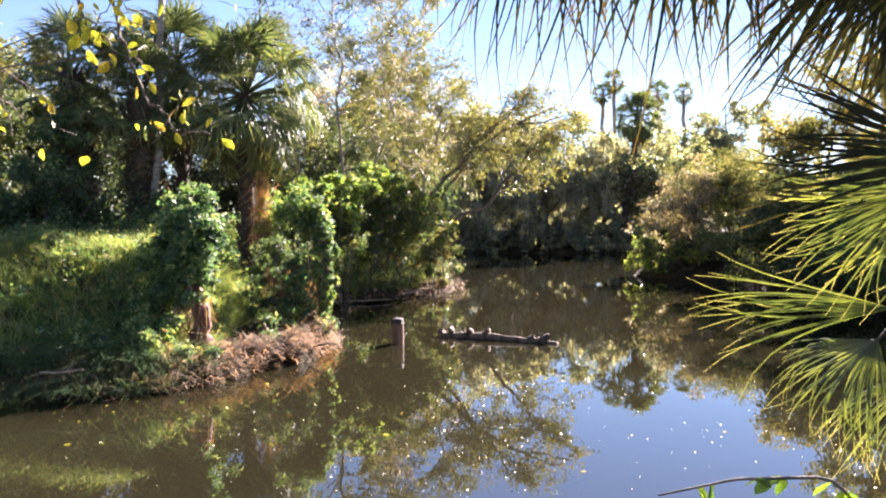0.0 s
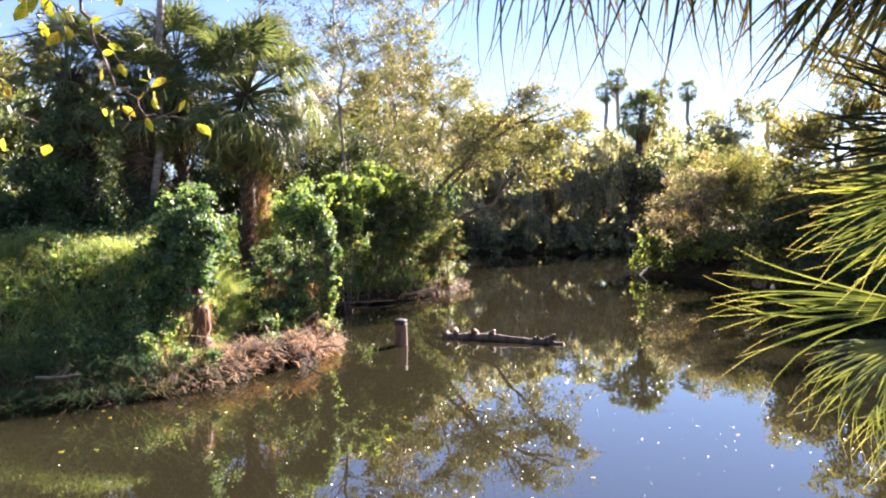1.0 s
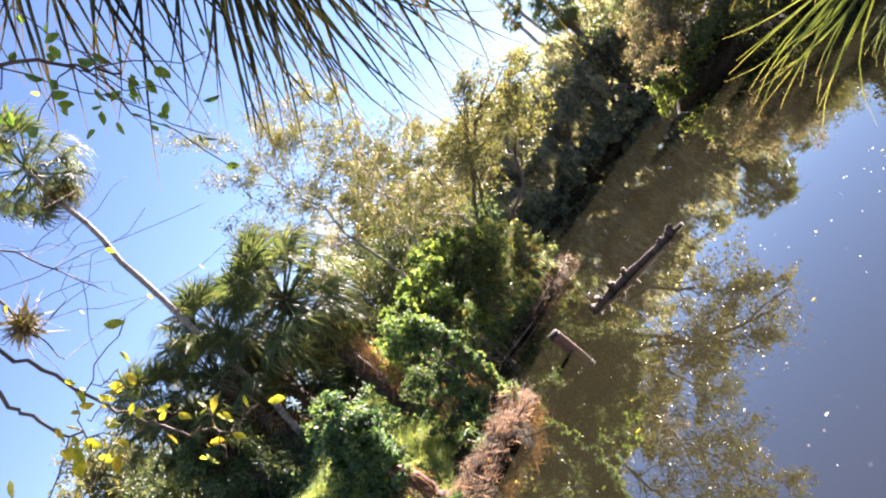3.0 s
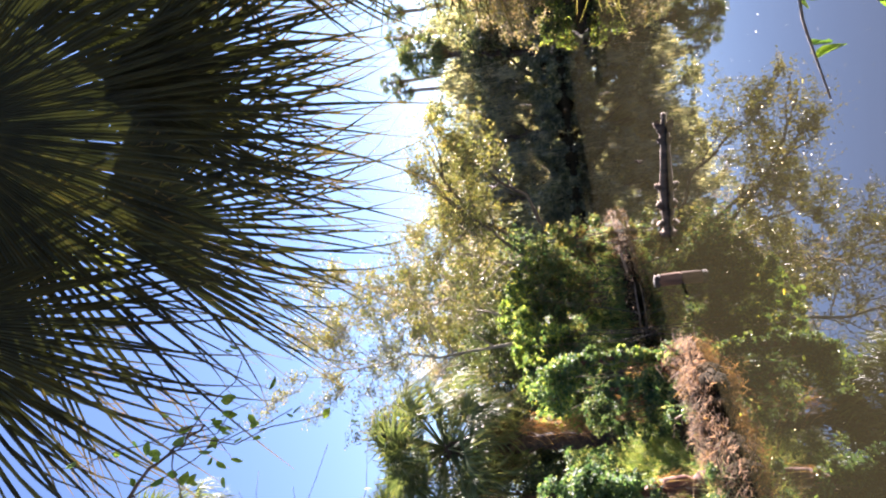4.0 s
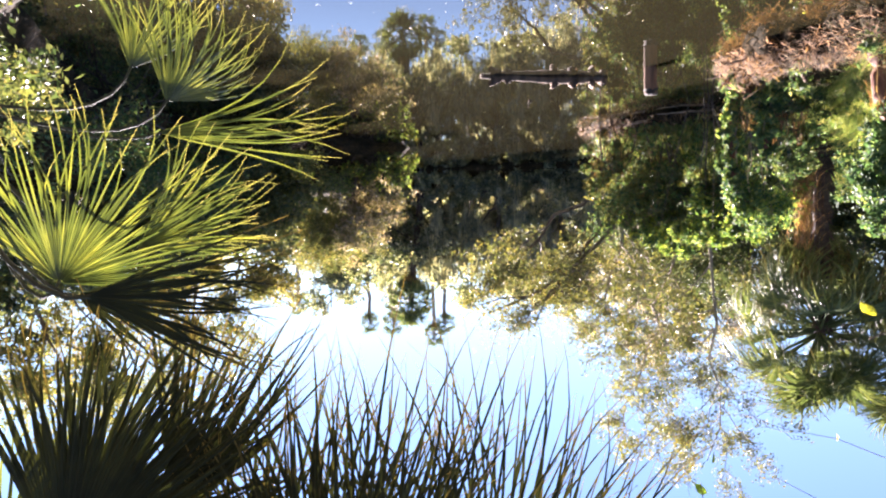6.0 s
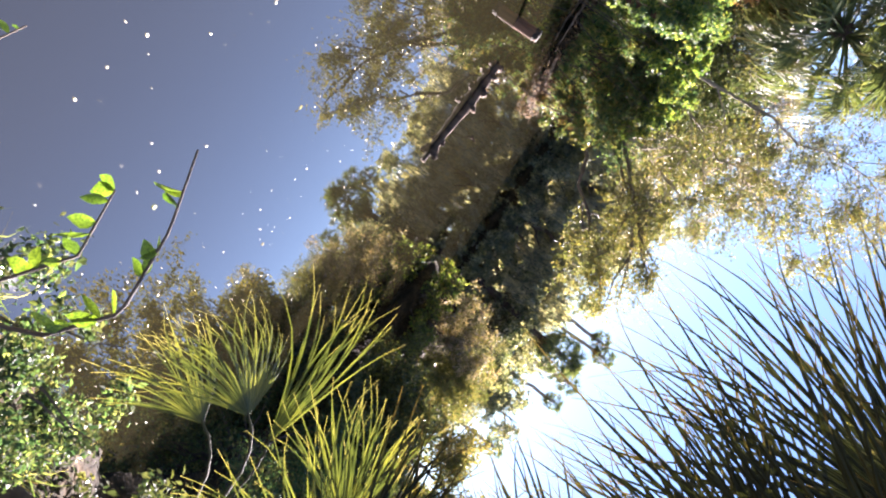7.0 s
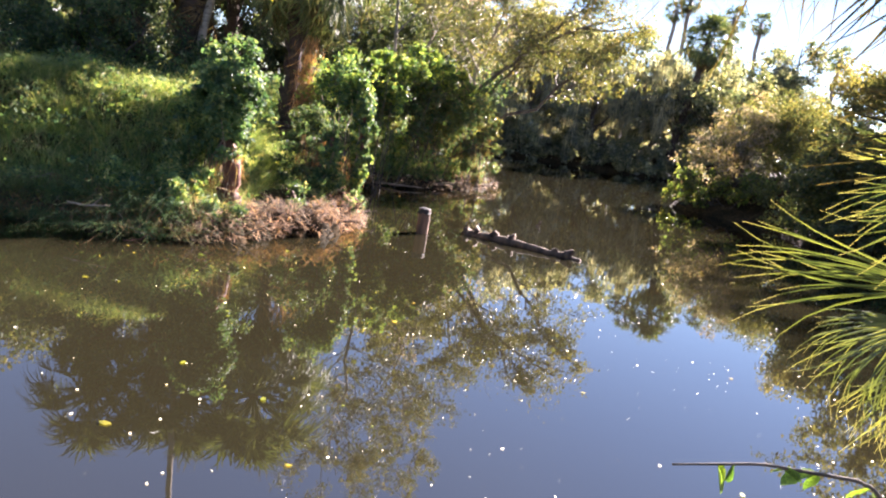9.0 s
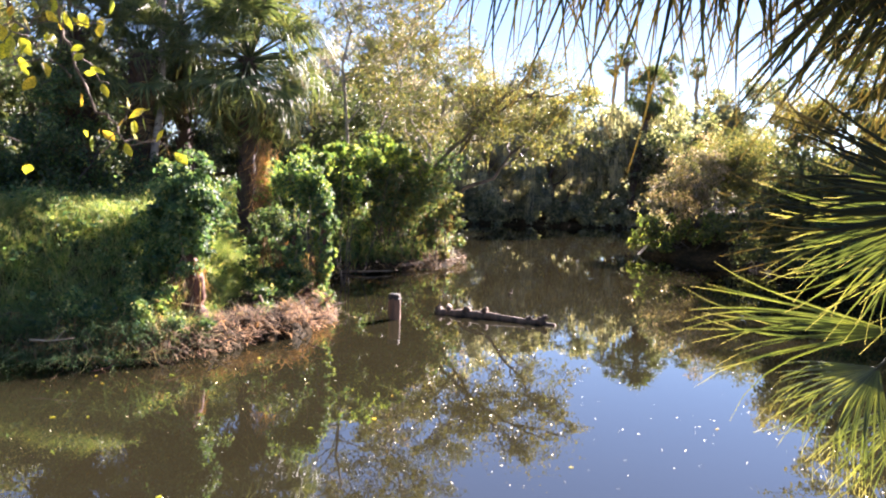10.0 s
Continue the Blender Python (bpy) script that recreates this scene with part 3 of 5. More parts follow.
def wood(side, drop, d, spread, mat, label, seed, lean=0.0, **kw):
    x, y, z = at(side, drop, d)
    z -= 0.3 * spread
    kw["clump"], kw["size"] = kw["clump"] * 0.75, kw["size"] * 0.9
    return tree("tree", (x - lean, y), (x, y, z), spread, mat, label, seed=seed, per=26, **kw)


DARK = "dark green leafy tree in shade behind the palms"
for k, (side, drop, d, s) in enumerate([(585, 150, 33, 2.6), (650, 130, 35, 2.8), (700, 105, 37, 2.8), (800, 135, 54, 4.0)]):
    wood(side, drop, d, s, TWIG_LEAF, "grey twiggy tree with sparse olive leaves behind the point", 90 + k, leaves=11000, size=0.1, clump=0.5, second=OLIVE_LEAF, start=0.15, limbs=12)
wood(30, 70, 25, 2.6, YELLOW_LEAF, "yellowing leafy tree lit by the sun behind the island", 61, leaves=18000, size=0.1, clump=0.5, second=OLIVE_LEAF)
wood(-120, 40, 24, 2.8, OLIVE_LEAF, "olive green leafy tree lit by the sun", 62, leaves=18000, size=0.1, clump=0.5, second=YELLOW_LEAF)
wood(-300, 60, 22, 2.8, OLIVE_LEAF, "olive green leafy tree lit by the sun", 63, leaves=10000, size=0.14, clump=0.5)
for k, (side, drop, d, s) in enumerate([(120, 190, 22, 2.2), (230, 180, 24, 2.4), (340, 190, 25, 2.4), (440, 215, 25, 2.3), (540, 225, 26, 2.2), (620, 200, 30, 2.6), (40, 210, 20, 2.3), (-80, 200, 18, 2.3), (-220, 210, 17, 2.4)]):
    wood(side, drop, d, s, SHADED_LEAF, DARK, 70 + k, leaves=30000, size=0.085, clump=0.5, start=0.05, limbs=13)

# the tall thin tree on the second point
tree("tree", (-3.3, 21.2), at(610, -60, 21), 2.3, OLIVE_LEAF, "tall thin tree with sparse yellow and olive leaves", 17000, 0.05, 0.06, 81, PALE_BARK, 0.17, second=YELLOW_LEAF, per=9, start=0.3, limbs=17, rise=0.8, wander=0.08, subs=8, twigs=5)
tree("tree", (-3.1, 21.6), at(760, 10, 21.5), 2.1, OLIVE_LEAF, "thin leaning tree with sparse yellow and olive leaves", 17000, 0.05, 0.055, 82, PALE_BARK, 0.18, second=YELLOW_LEAF, per=9, start=0.35, limbs=16, rise=0.5, wander=0.08, subs=8, twigs=5)
wood(690, 150, 31, 2.6, OLIVE_LEAF, "olive leafed tree with grey twigs in the sun", 83, leaves=16000, size=0.095, clump=0.45, second=YELLOW_LEAF, start=0.2)
tree("tree", (-1.2, 23.2), at(790, 175, 24), 2.0, OLIVE_LEAF, "olive leafed tree with grey twigs in the sun", 8000, 0.06, 0.1, 84, PALE_BARK, 0.26, per=22, second=YELLOW_LEAF, start=0.3)
tree("tree", (-1.4, 22.4), (2.0, 22.8, 5.4), 1.9, OLIVE_LEAF, "leaning tree with olive and yellow autumn leaves", 6500, 0.062, 0.09, 85, BARK, 0.26, per=24, second=YELLOW_LEAF, start=0.5, rise=0.4)
tree("tree", (-1.0, 24.0), (3.6, 24.2, 5.0), 1.7, YELLOW_LEAF, "leaning tree with bright yellow autumn leaves", 7500, 0.062, 0.09, 86, BARK, 0.27, per=24, second=OLIVE_LEAF, start=0.55, rise=0.35)
wood(690, 190, 40, 3.0, SHADED_LEAF, DARK, 87, leaves=9000, size=0.18, clump=0.6, start=0.1)

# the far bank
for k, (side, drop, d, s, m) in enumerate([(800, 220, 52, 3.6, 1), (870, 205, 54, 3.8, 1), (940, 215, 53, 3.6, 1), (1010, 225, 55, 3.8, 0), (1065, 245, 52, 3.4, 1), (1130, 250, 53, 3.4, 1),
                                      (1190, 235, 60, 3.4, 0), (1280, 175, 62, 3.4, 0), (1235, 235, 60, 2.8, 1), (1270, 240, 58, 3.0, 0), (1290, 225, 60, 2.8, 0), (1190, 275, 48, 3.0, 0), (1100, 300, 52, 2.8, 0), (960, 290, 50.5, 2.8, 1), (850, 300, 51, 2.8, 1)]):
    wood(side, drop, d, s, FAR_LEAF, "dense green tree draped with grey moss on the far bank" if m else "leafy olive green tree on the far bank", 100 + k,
         leaves=6000, size=0.2, clump=0.75, start=0.08, limbs=12, radius=0.2, moss=2600 * m, second=FAR_LEAF if m else SHADED_LEAF, group="far bank trees")
for k, (side, d, h) in enumerate([(815, 50.6, 2.2), (870, 50.2, 1.8), (930, 50.4, 2.0), (985, 50.2, 2.2), (1040, 50.3, 2.4), (1090, 50.2, 2.4), (1135, 50, 2.6)]):
    x = (side - 784) / 1310 * d
    rng = np.random.default_rng(140 + k)
    b = thing("shrub", on_ground(x, d, 0.2), "dark shrub overhanging the far waterline", "shrub", "far bank shrubs")
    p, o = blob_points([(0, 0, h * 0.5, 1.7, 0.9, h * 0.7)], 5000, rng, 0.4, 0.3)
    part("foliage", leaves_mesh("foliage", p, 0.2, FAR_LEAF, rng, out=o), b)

# the right bank
wood(1465, 200, 25, 2.2, YELLOW_LEAF, "yellow leafed tree glowing against the sun", 160, leaves=17000, size=0.095, clump=0.45, start=0.15)
wood(1560, 105, 24, 2.5, OLIVE_LEAF, "yellow leafed tree glowing against the sun", 161, leaves=17000, size=0.095, clump=0.45, start=0.15, second=YELLOW_LEAF)
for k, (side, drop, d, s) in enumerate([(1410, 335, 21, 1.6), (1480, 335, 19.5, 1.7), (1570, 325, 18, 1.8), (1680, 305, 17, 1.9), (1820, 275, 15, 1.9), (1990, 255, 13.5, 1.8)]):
    wood(side, drop, d, s, OLIVE_LEAF, "dark green tree in shade on the bank", 165 + k, leaves=16000, size=0.1, clump=0.45, start=0.05, limbs=12, second=SHADED_LEAF)
wood(1720, -10, 22, 3.2, YELLOW_LEAF, "tall yellow green leafy tree lit by the sun", 175, leaves=16000, size=0.1, clump=0.55, second=OLIVE_LEAF)
wood(1900, -20, 20, 3.2, OLIVE_LEAF, "tall olive green leafy tree lit by the sun", 176, leaves=16000, size=0.1, clump=0.55, second=YELLOW_LEAF)


def bush(name, blobs, mat, n, size, label, seed, second=None, stems=14, group="", out=1.0, shell=0.45, rough=0.28):
    """A shrub: stems from one root, and leaves on lumpy rounds."""
    rng = np.random.default_rng(seed)
    b = np.asarray(blobs, float)
    c = b[:, :2].mean(0)
    foot = np.array(on_ground(*c, 0.2))
    ob = thing(name, foot, label, "bush", group)
    reach = min(1.0, float(b[:, 3:].mean()))
    t = Tubes(5)
    for k in range(stems):
        g = b[rng.integers(0, len(b))]
        end = g[:3] + rng.normal(size=3) * g[3:] * 0.45 - foot
        root = np.array((*(rng.normal(size=2) * 0.25 * reach), 0))
        t.add(bent(root, end, 6, -0.12 * reach, 0.05 * reach, rng), 0.03 * reach, 0.008 * reach, 0.05, rng)
    part("stem_clump", t.mesh("stem_clump", BARK, False), ob)
    p, o = blob_points(b - np.array((*foot, 0, 0, 0)), n, rng, shell, rough)
    keep = p[:, 2] + foot[2] > 0.03
    p, o = p[keep], o[keep]
    cut = int(len(p) * (0.6 if second else 1))
    part("foliage", leaves_mesh("foliage", p[:cut], size, mat, rng, out=o[:cut] * out), ob)
    if second:
        part("foliage", leaves_mesh("foliage", p[cut:], size, second, rng, out=o[cut:] * out), ob)
    return ob


bush("bush", [(8.7, 27.4, 2.1, 1.3, 1.2, 1.5), (9.6, 27.6, 2.9, 1.2, 1.2, 1.3)], TWIG_LEAF, 13000, 0.09, "purple grey twiggy bush hanging over the water", 201, YELLOW_LEAF)
bush("bush", [(7.5, 27.2, 0.9, 0.9, 1.0, 0.9), (8.6, 26.6, 0.7, 1.0, 0.8, 0.7), (9.6, 26.0, 0.9, 1.0, 0.9, 0.9)], OLIVE_LEAF, 7500, 0.12, "green bush leaning low over the water", 202, SUNLIT_VINE)
bush("bush", [(10.9, 27.2, 2.6, 1.3, 1.3, 1.6), (11.4, 28.5, 3.6, 1.4, 1.3, 1.4), (10.2, 28.6, 3.4, 1.2, 1.2, 1.2)], OLIVE_LEAF, 24000, 0.08, "tall yellow green bush on the bank", 203, YELLOW_LEAF)
bush("bush", [(10.0, 24.3, 1.1, 1.3, 1.4, 1.2), (10.2, 21.5, 1.5, 1.3, 1.5, 1.4), (9.6, 21.5, 0.6, 0.8, 2.0, 0.6), (9.7, 18.5, 1.0, 1.2, 1.4, 1.1)], OLIVE_LEAF, 22000, 0.085, "dark shady thicket along the waterline", 204, SHADED_LEAF)
bush("bush", [(9.7, 16, 1.0, 1.2, 1.4, 1.2), (9.0, 12.8, 0.9, 1.0, 1.4, 1.0), (7.8, 9.8, 0.8, 0.9, 1.2, 0.9)], VINE, 18000, 0.075, "dark shady thicket along the waterline", 205, OLIVE_LEAF)
bush("bush", [(6.4, 6.7, 0.8, 0.8, 0.9, 0.8), (5.0, 4.9, 0.7, 0.8, 0.7, 0.7)], SHADED_LEAF, 9000, 0.07, "dark leafy bush on the near bank", 206, OLIVE_LEAF)
bush("bush", [(1.55, 2.3, 0.35, 0.35, 0.3, 0.35), (1.95, 2.7, 0.45, 0.4, 0.35, 0.4), (2.6, 3.2, 0.6, 0.5, 0.4, 0.5)], SHADED_LEAF, 8000, 0.034, "low leafy bush at the water's edge", 207, VINE)

# thickets on the island and the second point
bush("vine_thicket", [(-2.7, 20.0, 2.2, 0.8, 0.8, 0.8), (-1.9, 19.8, 2.0, 0.9, 0.8, 0.8), (-1.0, 20.2, 1.9, 0.8, 0.8, 0.8), (-0.25, 20.8, 1.5, 0.5, 0.6, 0.9)], OLIVE_LEAF, 15000, 0.1,
     "mound of dull green vines smothering a dead tree at the point", 210, VINE, group="vine mounds", rough=0.4)
bush("vine_thicket", [(-2.6, 20.2, 2.95, 0.8, 0.7, 0.35), (-1.6, 20.2, 2.85, 0.8, 0.7, 0.4), (-0.6, 20.8, 2.6, 0.5, 0.5, 0.5)], SUNLIT_VINE, 6500, 0.11,
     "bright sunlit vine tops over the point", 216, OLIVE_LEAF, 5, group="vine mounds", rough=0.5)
bush("vine_thicket", [(-0.3, 21.0, 0.9, 0.35, 0.4, 0.8), (0.05, 21.3, 1.6, 0.3, 0.4, 0.8)], OLIVE_LEAF, 2600, 0.09, "thin yellow green vines hanging at the point", 217, YELLOW_LEAF, 8, group="vine mounds", rough=0.4)
# Dark leaves added as a back to deepen the hollow's shade.
bush("vine_thicket", [(-2.6, 21.4, 0.9, 1.0, 0.5, 0.9), (-1.1, 21.8, 0.9, 1.0, 0.5, 0.9)], SHADED_LEAF, 5000, 0.1, "dark leaves filling in the shaded hollow at the point", 218, group="vine mounds")
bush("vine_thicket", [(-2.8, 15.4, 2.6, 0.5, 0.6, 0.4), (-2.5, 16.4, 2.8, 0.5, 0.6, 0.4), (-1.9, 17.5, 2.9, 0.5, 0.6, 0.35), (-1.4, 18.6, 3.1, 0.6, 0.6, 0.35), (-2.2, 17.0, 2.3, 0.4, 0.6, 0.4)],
     SUNLIT_VINE, 9000, 0.085, "sunlit arch of bright green vines over the inlet", 211, VINE, 5, group="vine mounds")
bush("vine_thicket", [(-7.2, 13.4, 2.0, 1.1, 1.0, 1.2), (-8.3, 12.6, 1.8, 1.2, 1.0, 1.1), (-6.1, 13.8, 2.3, 0.8, 0.8, 1.0)], SHADED_LEAF, 18000, 0.06, "dark vine mound below the palms", 212, VINE, group="vine mounds")
bush("vine_thicket", [(-8.8, 11.2, 1.6, 0.9, 0.8, 1.0), (-9.8, 10.4, 1.8, 1.0, 0.9, 1.3), (-10.8, 9.6, 2.2, 1.2, 1.0, 1.6)], VINE, 14000, 0.08, "dark green vine thicket at the island's edge", 213, VINE, group="vine mounds")
bush("vine_thicket", [(-4.9, 14.4, 1.7, 0.6, 0.6, 0.6), (-5.6, 14.2, 1.9, 0.5, 0.5, 0.7)], SHADED_LEAF, 5000, 0.08, "dark undergrowth between palm trunks", 214, VINE, group="vine mounds")
bush("vine_thicket", [(-2.9, 15.2, 1.5, 0.6, 0.8, 0.9), (-3.3, 16.6, 1.7, 0.7, 0.9, 1.0), (-3.2, 18.3, 1.6, 0.8, 0.8, 1.0)], SHADED_LEAF, 8000, 0.09, "shadowed undergrowth behind the vine column", 215, VINE, group="vine mounds")


bush("vine_thicket", [(-7.2, 14.0, 3.7, 0.6, 0.6, 0.9), (-7.3, 13.9, 2.8, 0.8, 0.7, 0.9), (-7.9, 13.6, 2.2, 0.9, 0.7, 0.9)], VINE, 13000, 0.075, "dark vines draped over a dead palm trunk", 219, SHADED_LEAF, 8, group="vine mounds")


# ---- vine columns on the spit ----
def skirt(parent, c, spread, low, high, n, length, width, mat, rng, label):
    """Dry stems that hang round a trunk."""
    a, r = rng.random(n) * 6.28, spread * (0.6 + 0.6 * rng.random(n))
    p = np.stack([np.cos(a) * r, np.sin(a) * r, rng.uniform(low, high, n)], 1) + c
    part("dry_straw", strands(p, length, width, rng, mat, "dry_straw", 0.35), parent, label)


def vine_column(line, radii, n, size, mat, second, label, seed, trunk_r=0.12, bark=None, leaf_from=0.0):
    rng = np.random.default_rng(seed)
    line = np.asarray(line, float)
    foot = line[0].copy()
    ob = thing("vine_covered_stump", foot, label, "stump", "vine columns")
    t = Tubes(9)
    t.add(bent((0, 0, -0.1), line[1] - foot, 9, 0, 0.02, rng), trunk_r * 1.6, trunk_r * 0.95, 0.16, rng)
    t.add(line[1:] - foot, trunk_r * 0.95, trunk_r * 0.6, 0.08, rng)
    part("trunk", t.mesh("trunk", bark or RED_ROT), ob, "bare rotten reddish trunk")
    m = n // 80
    idx = leaf_from + rng.random(m) * (len(line) - 1 - leaf_from)
    c = np.stack([np.interp(idx, np.arange(len(line)), line[:, a]) for a in range(3)], 1) - foot
    r = np.interp(idx, np.arange(len(line)), radii)
    d = unit(rng.normal(size=(m, 3)))
    heart = c + d * (r * (0.35 + 1.0 * rng.random(m)))[:, None] - np.stack([np.zeros(m), np.zeros(m), 0.3 * r * rng.random(m) ** 2], 1)
    pick = rng.integers(0, m, n)
    ball = in_ball(n, rng)
    off = ball * (r[pick, None] * (0.25 + 0.25 * rng.random(m)[pick, None]))
    p, d = heart[pick] + off, unit(d[pick] + 0.6 * ball)
    cut = int(n * 0.72)
    part("foliage", leaves_mesh("foliage", p[:cut], size, mat, rng, width=0.8, out=d[:cut]), ob)
    part("foliage", leaves_mesh("foliage", p[cut:], size, second, rng, width=0.8, out=d[cut:]), ob, "sunlit yellow green leaves")
    st = Tubes(4)
    for k in range(26):
        a = rng.integers(0, len(line) - 1)
        o = line[a] - foot + unit(rng.normal(size=3)) * radii[a] * 0.8
        st.add(bent(o, o + np.array((0.1 * rng.normal(), 0.1 * rng.normal(), -0.5 - 0.5 * rng.random())), 5, 0, 0.04, rng), 0.006, 0.004, 0, rng)
    part("dry_vine", st.mesh("dry_vine", DRIFT, False), ob, "dry hanging vine stems")
    skirt(ob, (line[1] - foot) * (1, 1, 0), trunk_r * 1.15, 0.35, line[1][2] - foot[2] + 0.25, 70, 0.3, 0.009, RUST_STRAW, rng, "rusty shredded bark and dead stems")
    skirt(ob, (line[1] - foot) * (1, 1, 0) - (0.12, 0.05, 0), 0.2, 0.3, 0.9, 200, 0.4, 0.011, STRAW, rng, "pale dead vine stems")
    return ob


vine_column([(-3.15, 9.85, 0.2), (-3.24, 9.9, 0.95), (-3.47, 9.92, 1.4), (-3.52, 9.95, 1.8), (-3.36, 9.95, 2.2)], [0.08, 0.12, 0.32, 0.38, 0.3], 13000, 0.058, VINE, VINE,
            "leaning dead stump capped with dark green vines", 301, 0.1, leaf_from=1.6)
vine_column([(-2.05, 12.6, 0.15), (-2.05, 12.65, 0.8), (-2.0, 12.7, 1.5), (-2.15, 12.7, 2.05), (-2.45, 12.75, 2.3), (-2.65, 12.75, 2.25)], [0.16, 0.15, 0.17, 0.24, 0.36, 0.26], 15000, 0.048, VINE, SUNLIT_VINE,
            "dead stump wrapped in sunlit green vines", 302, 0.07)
vine_column([(-2.75, 12.3, 0.4), (-2.65, 12.35, 0.7), (-2.5, 12.4, 1.0), (-2.5, 12.5, 1.2), (-2.5, 12.6, 1.4)], [0.2, 0.26, 0.22, 0.16, 0.1], 7000, 0.046, VINE, VINE,
            "low stump buried in glossy vine leaves", 303, 0.07)
bush("bush", [(-3.75, 9.3, 0.6, 0.25, 0.3, 0.45), (-4.25, 9.1, 0.5, 0.4, 0.3, 0.35)], VINE, 5200, 0.048, "weedy green growth at the foot of the stump", 304, GRASS)
# Mound added out of sight behind the stump; its shadow covers the grass slope.
bush("vine_thicket", [(-3.6, 10.75, 1.75, 0.42, 0.5, 0.55), (-3.8, 11.3, 1.65, 0.45, 0.5, 0.65), (-3.95, 11.8, 1.6, 0.4, 0.5, 0.6)], VINE, 14000, 0.05, "dark vine mound sloping back from the stump, added to shade the slope", 305, stems=5, group="vine mounds")
# Dark mound added where the hollow between the stumps lies in shadow.
bush("vine_thicket", [(-3.05, 12.2, 0.9, 0.35, 0.4, 0.5), (-3.0, 13.0, 1.3, 0.4, 0.5, 0.6)], SHADED_LEAF, 4500, 0.06, "dark leaves filling in the shaded hollow between stumps", 306, VINE, 4, group="vine mounds")
bush("bush", [(-3.75, 9.2, 0.45, 0.3, 0.25, 0.4), (-3.55, 9.5, 0.5, 0.16, 0.2, 0.35), (-4.6, 8.95, 0.4, 0.4, 0.2, 0.25)], GRASS, 4200, 0.05, "tangled weeds hanging over the bank", 307, VINE, 8)

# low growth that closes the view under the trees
bush("undergrowth", [(-7.5, 18.6, 1.7, 1.6, 0.8, 1.3), (-10.2, 17.4, 1.8, 1.7, 0.8, 1.4), (-13, 15.6, 1.9, 1.7, 0.9, 1.5)], SHADED_LEAF, 15000, 0.11, "dark undergrowth in the shade of the trees", 308, group="undergrowth")
bush("undergrowth", [(13.5, 21, 2.0, 1.4, 2.0, 1.7), (13.2, 16.5, 1.9, 1.3, 2.0, 1.6), (11.6, 12.0, 1.8, 1.2, 2.0, 1.5), (9.4, 8.0, 1.5, 1.1, 1.6, 1.3)], SHADED_LEAF, 18000, 0.11, "dark undergrowth in the shade of the trees", 309, OLIVE_LEAF, group="undergrowth")


def woodland(spots, label, seed):
    """Far woods: a deep uneven belt of foliage."""
    rng = np.random.default_rng(seed)
    p, o = blob_points(spots, 26000, rng, 0.6, 0.2, 420)
    p[:, 2] = np.maximum(p[:, 2], 0.4)
    tagged(new("woodland", leaves_mesh("woodland", p, 0.4, SHADED_LEAF, rng, out=o)), label, "woods", kind="stuff")


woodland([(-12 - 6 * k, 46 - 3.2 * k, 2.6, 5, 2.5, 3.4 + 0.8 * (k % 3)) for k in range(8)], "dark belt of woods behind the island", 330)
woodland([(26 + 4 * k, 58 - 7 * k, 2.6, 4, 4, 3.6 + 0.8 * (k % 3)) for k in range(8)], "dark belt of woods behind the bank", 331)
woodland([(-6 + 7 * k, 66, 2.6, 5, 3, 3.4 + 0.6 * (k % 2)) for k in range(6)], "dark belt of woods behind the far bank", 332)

bush("vine_thicket", [(-3.55, 9.98, 1.35, 0.33, 0.3, 0.5), (-3.75, 9.9, 1.0, 0.3, 0.3, 0.45), (-4.0, 9.8, 0.75, 0.3, 0.3, 0.35)], VINE, 9000, 0.056, "curtain of dark vines draped from the stump to the ground", 310, stems=6, group="vine mounds")
bush("weeds", [(-3.35, 9.25, 0.32, 0.22, 0.2, 0.22), (-3.05, 9.55, 0.3, 0.16, 0.2, 0.16), (-3.6, 8.95, 0.25, 0.3, 0.15, 0.2)], GRASS, 4200, 0.05, "low weeds growing through the dead straw", 311, VINE, 4)
bush("weeds", [(-2.0, 12.25, 0.3, 0.16, 0.15, 0.18), (-2.35, 11.7, 0.28, 0.16, 0.2, 0.14), (-2.6, 10.9, 0.3, 0.14, 0.25, 0.15)], GRASS, 2600, 0.05, "low weeds growing through the dead straw", 312, VINE, 4)
bush("weeds", [(-3.3, 9.1, 0.32, 0.3, 0.25, 0.2), (-3.5, 9.45, 0.55, 0.2, 0.25, 0.3), (-2.95, 9.35, 0.3, 0.2, 0.2, 0.15), (-3.75, 8.95, 0.35, 0.3, 0.2, 0.25)], GRASS, 3800, 0.055, "leafy weeds round the foot of the stump", 313, VINE, 6, rough=0.5)
bush("weeds", [(-2.55, 11.9, 0.55, 0.3, 0.3, 0.35), (-2.75, 11.3, 0.45, 0.25, 0.3, 0.3), (-2.3, 12.3, 0.6, 0.25, 0.2, 0.4)], VINE, 3600, 0.06, "glossy leafy sprouts below the vine column", 314, GRASS, 6, rough=0.4)


# ---- grass, straw and roots ----
def scatter(n, x0, x1, y0, y1, lo, hi, rng):
    x, y = rng.uniform(x0, x1, n), rng.uniform(y0, y1, n)
    d = land_depth(x, y)
    ok = (d > lo) & (d < hi)
    x, y = x[ok], y[ok]
    return np.stack([x, y, lie(x, y)], 1)


def lay(name, me, label, category):
    return tagged(new(name, me), label, category, kind="stuff")


rng = np.random.default_rng(401)
pts = scatter(95000, -13, -3.2, 8.2, 13.6, 0.35, 9, rng)
lay("grass", strands(pts, 0.36, 0.011, rng, GRASS, "grass", 0.9, -1.0), "tall unmown green grass on the island slope", "grass")
pts = scatter(14000, -5.2, -2.4, 12.5, 16.5, 0.3, 9, rng)
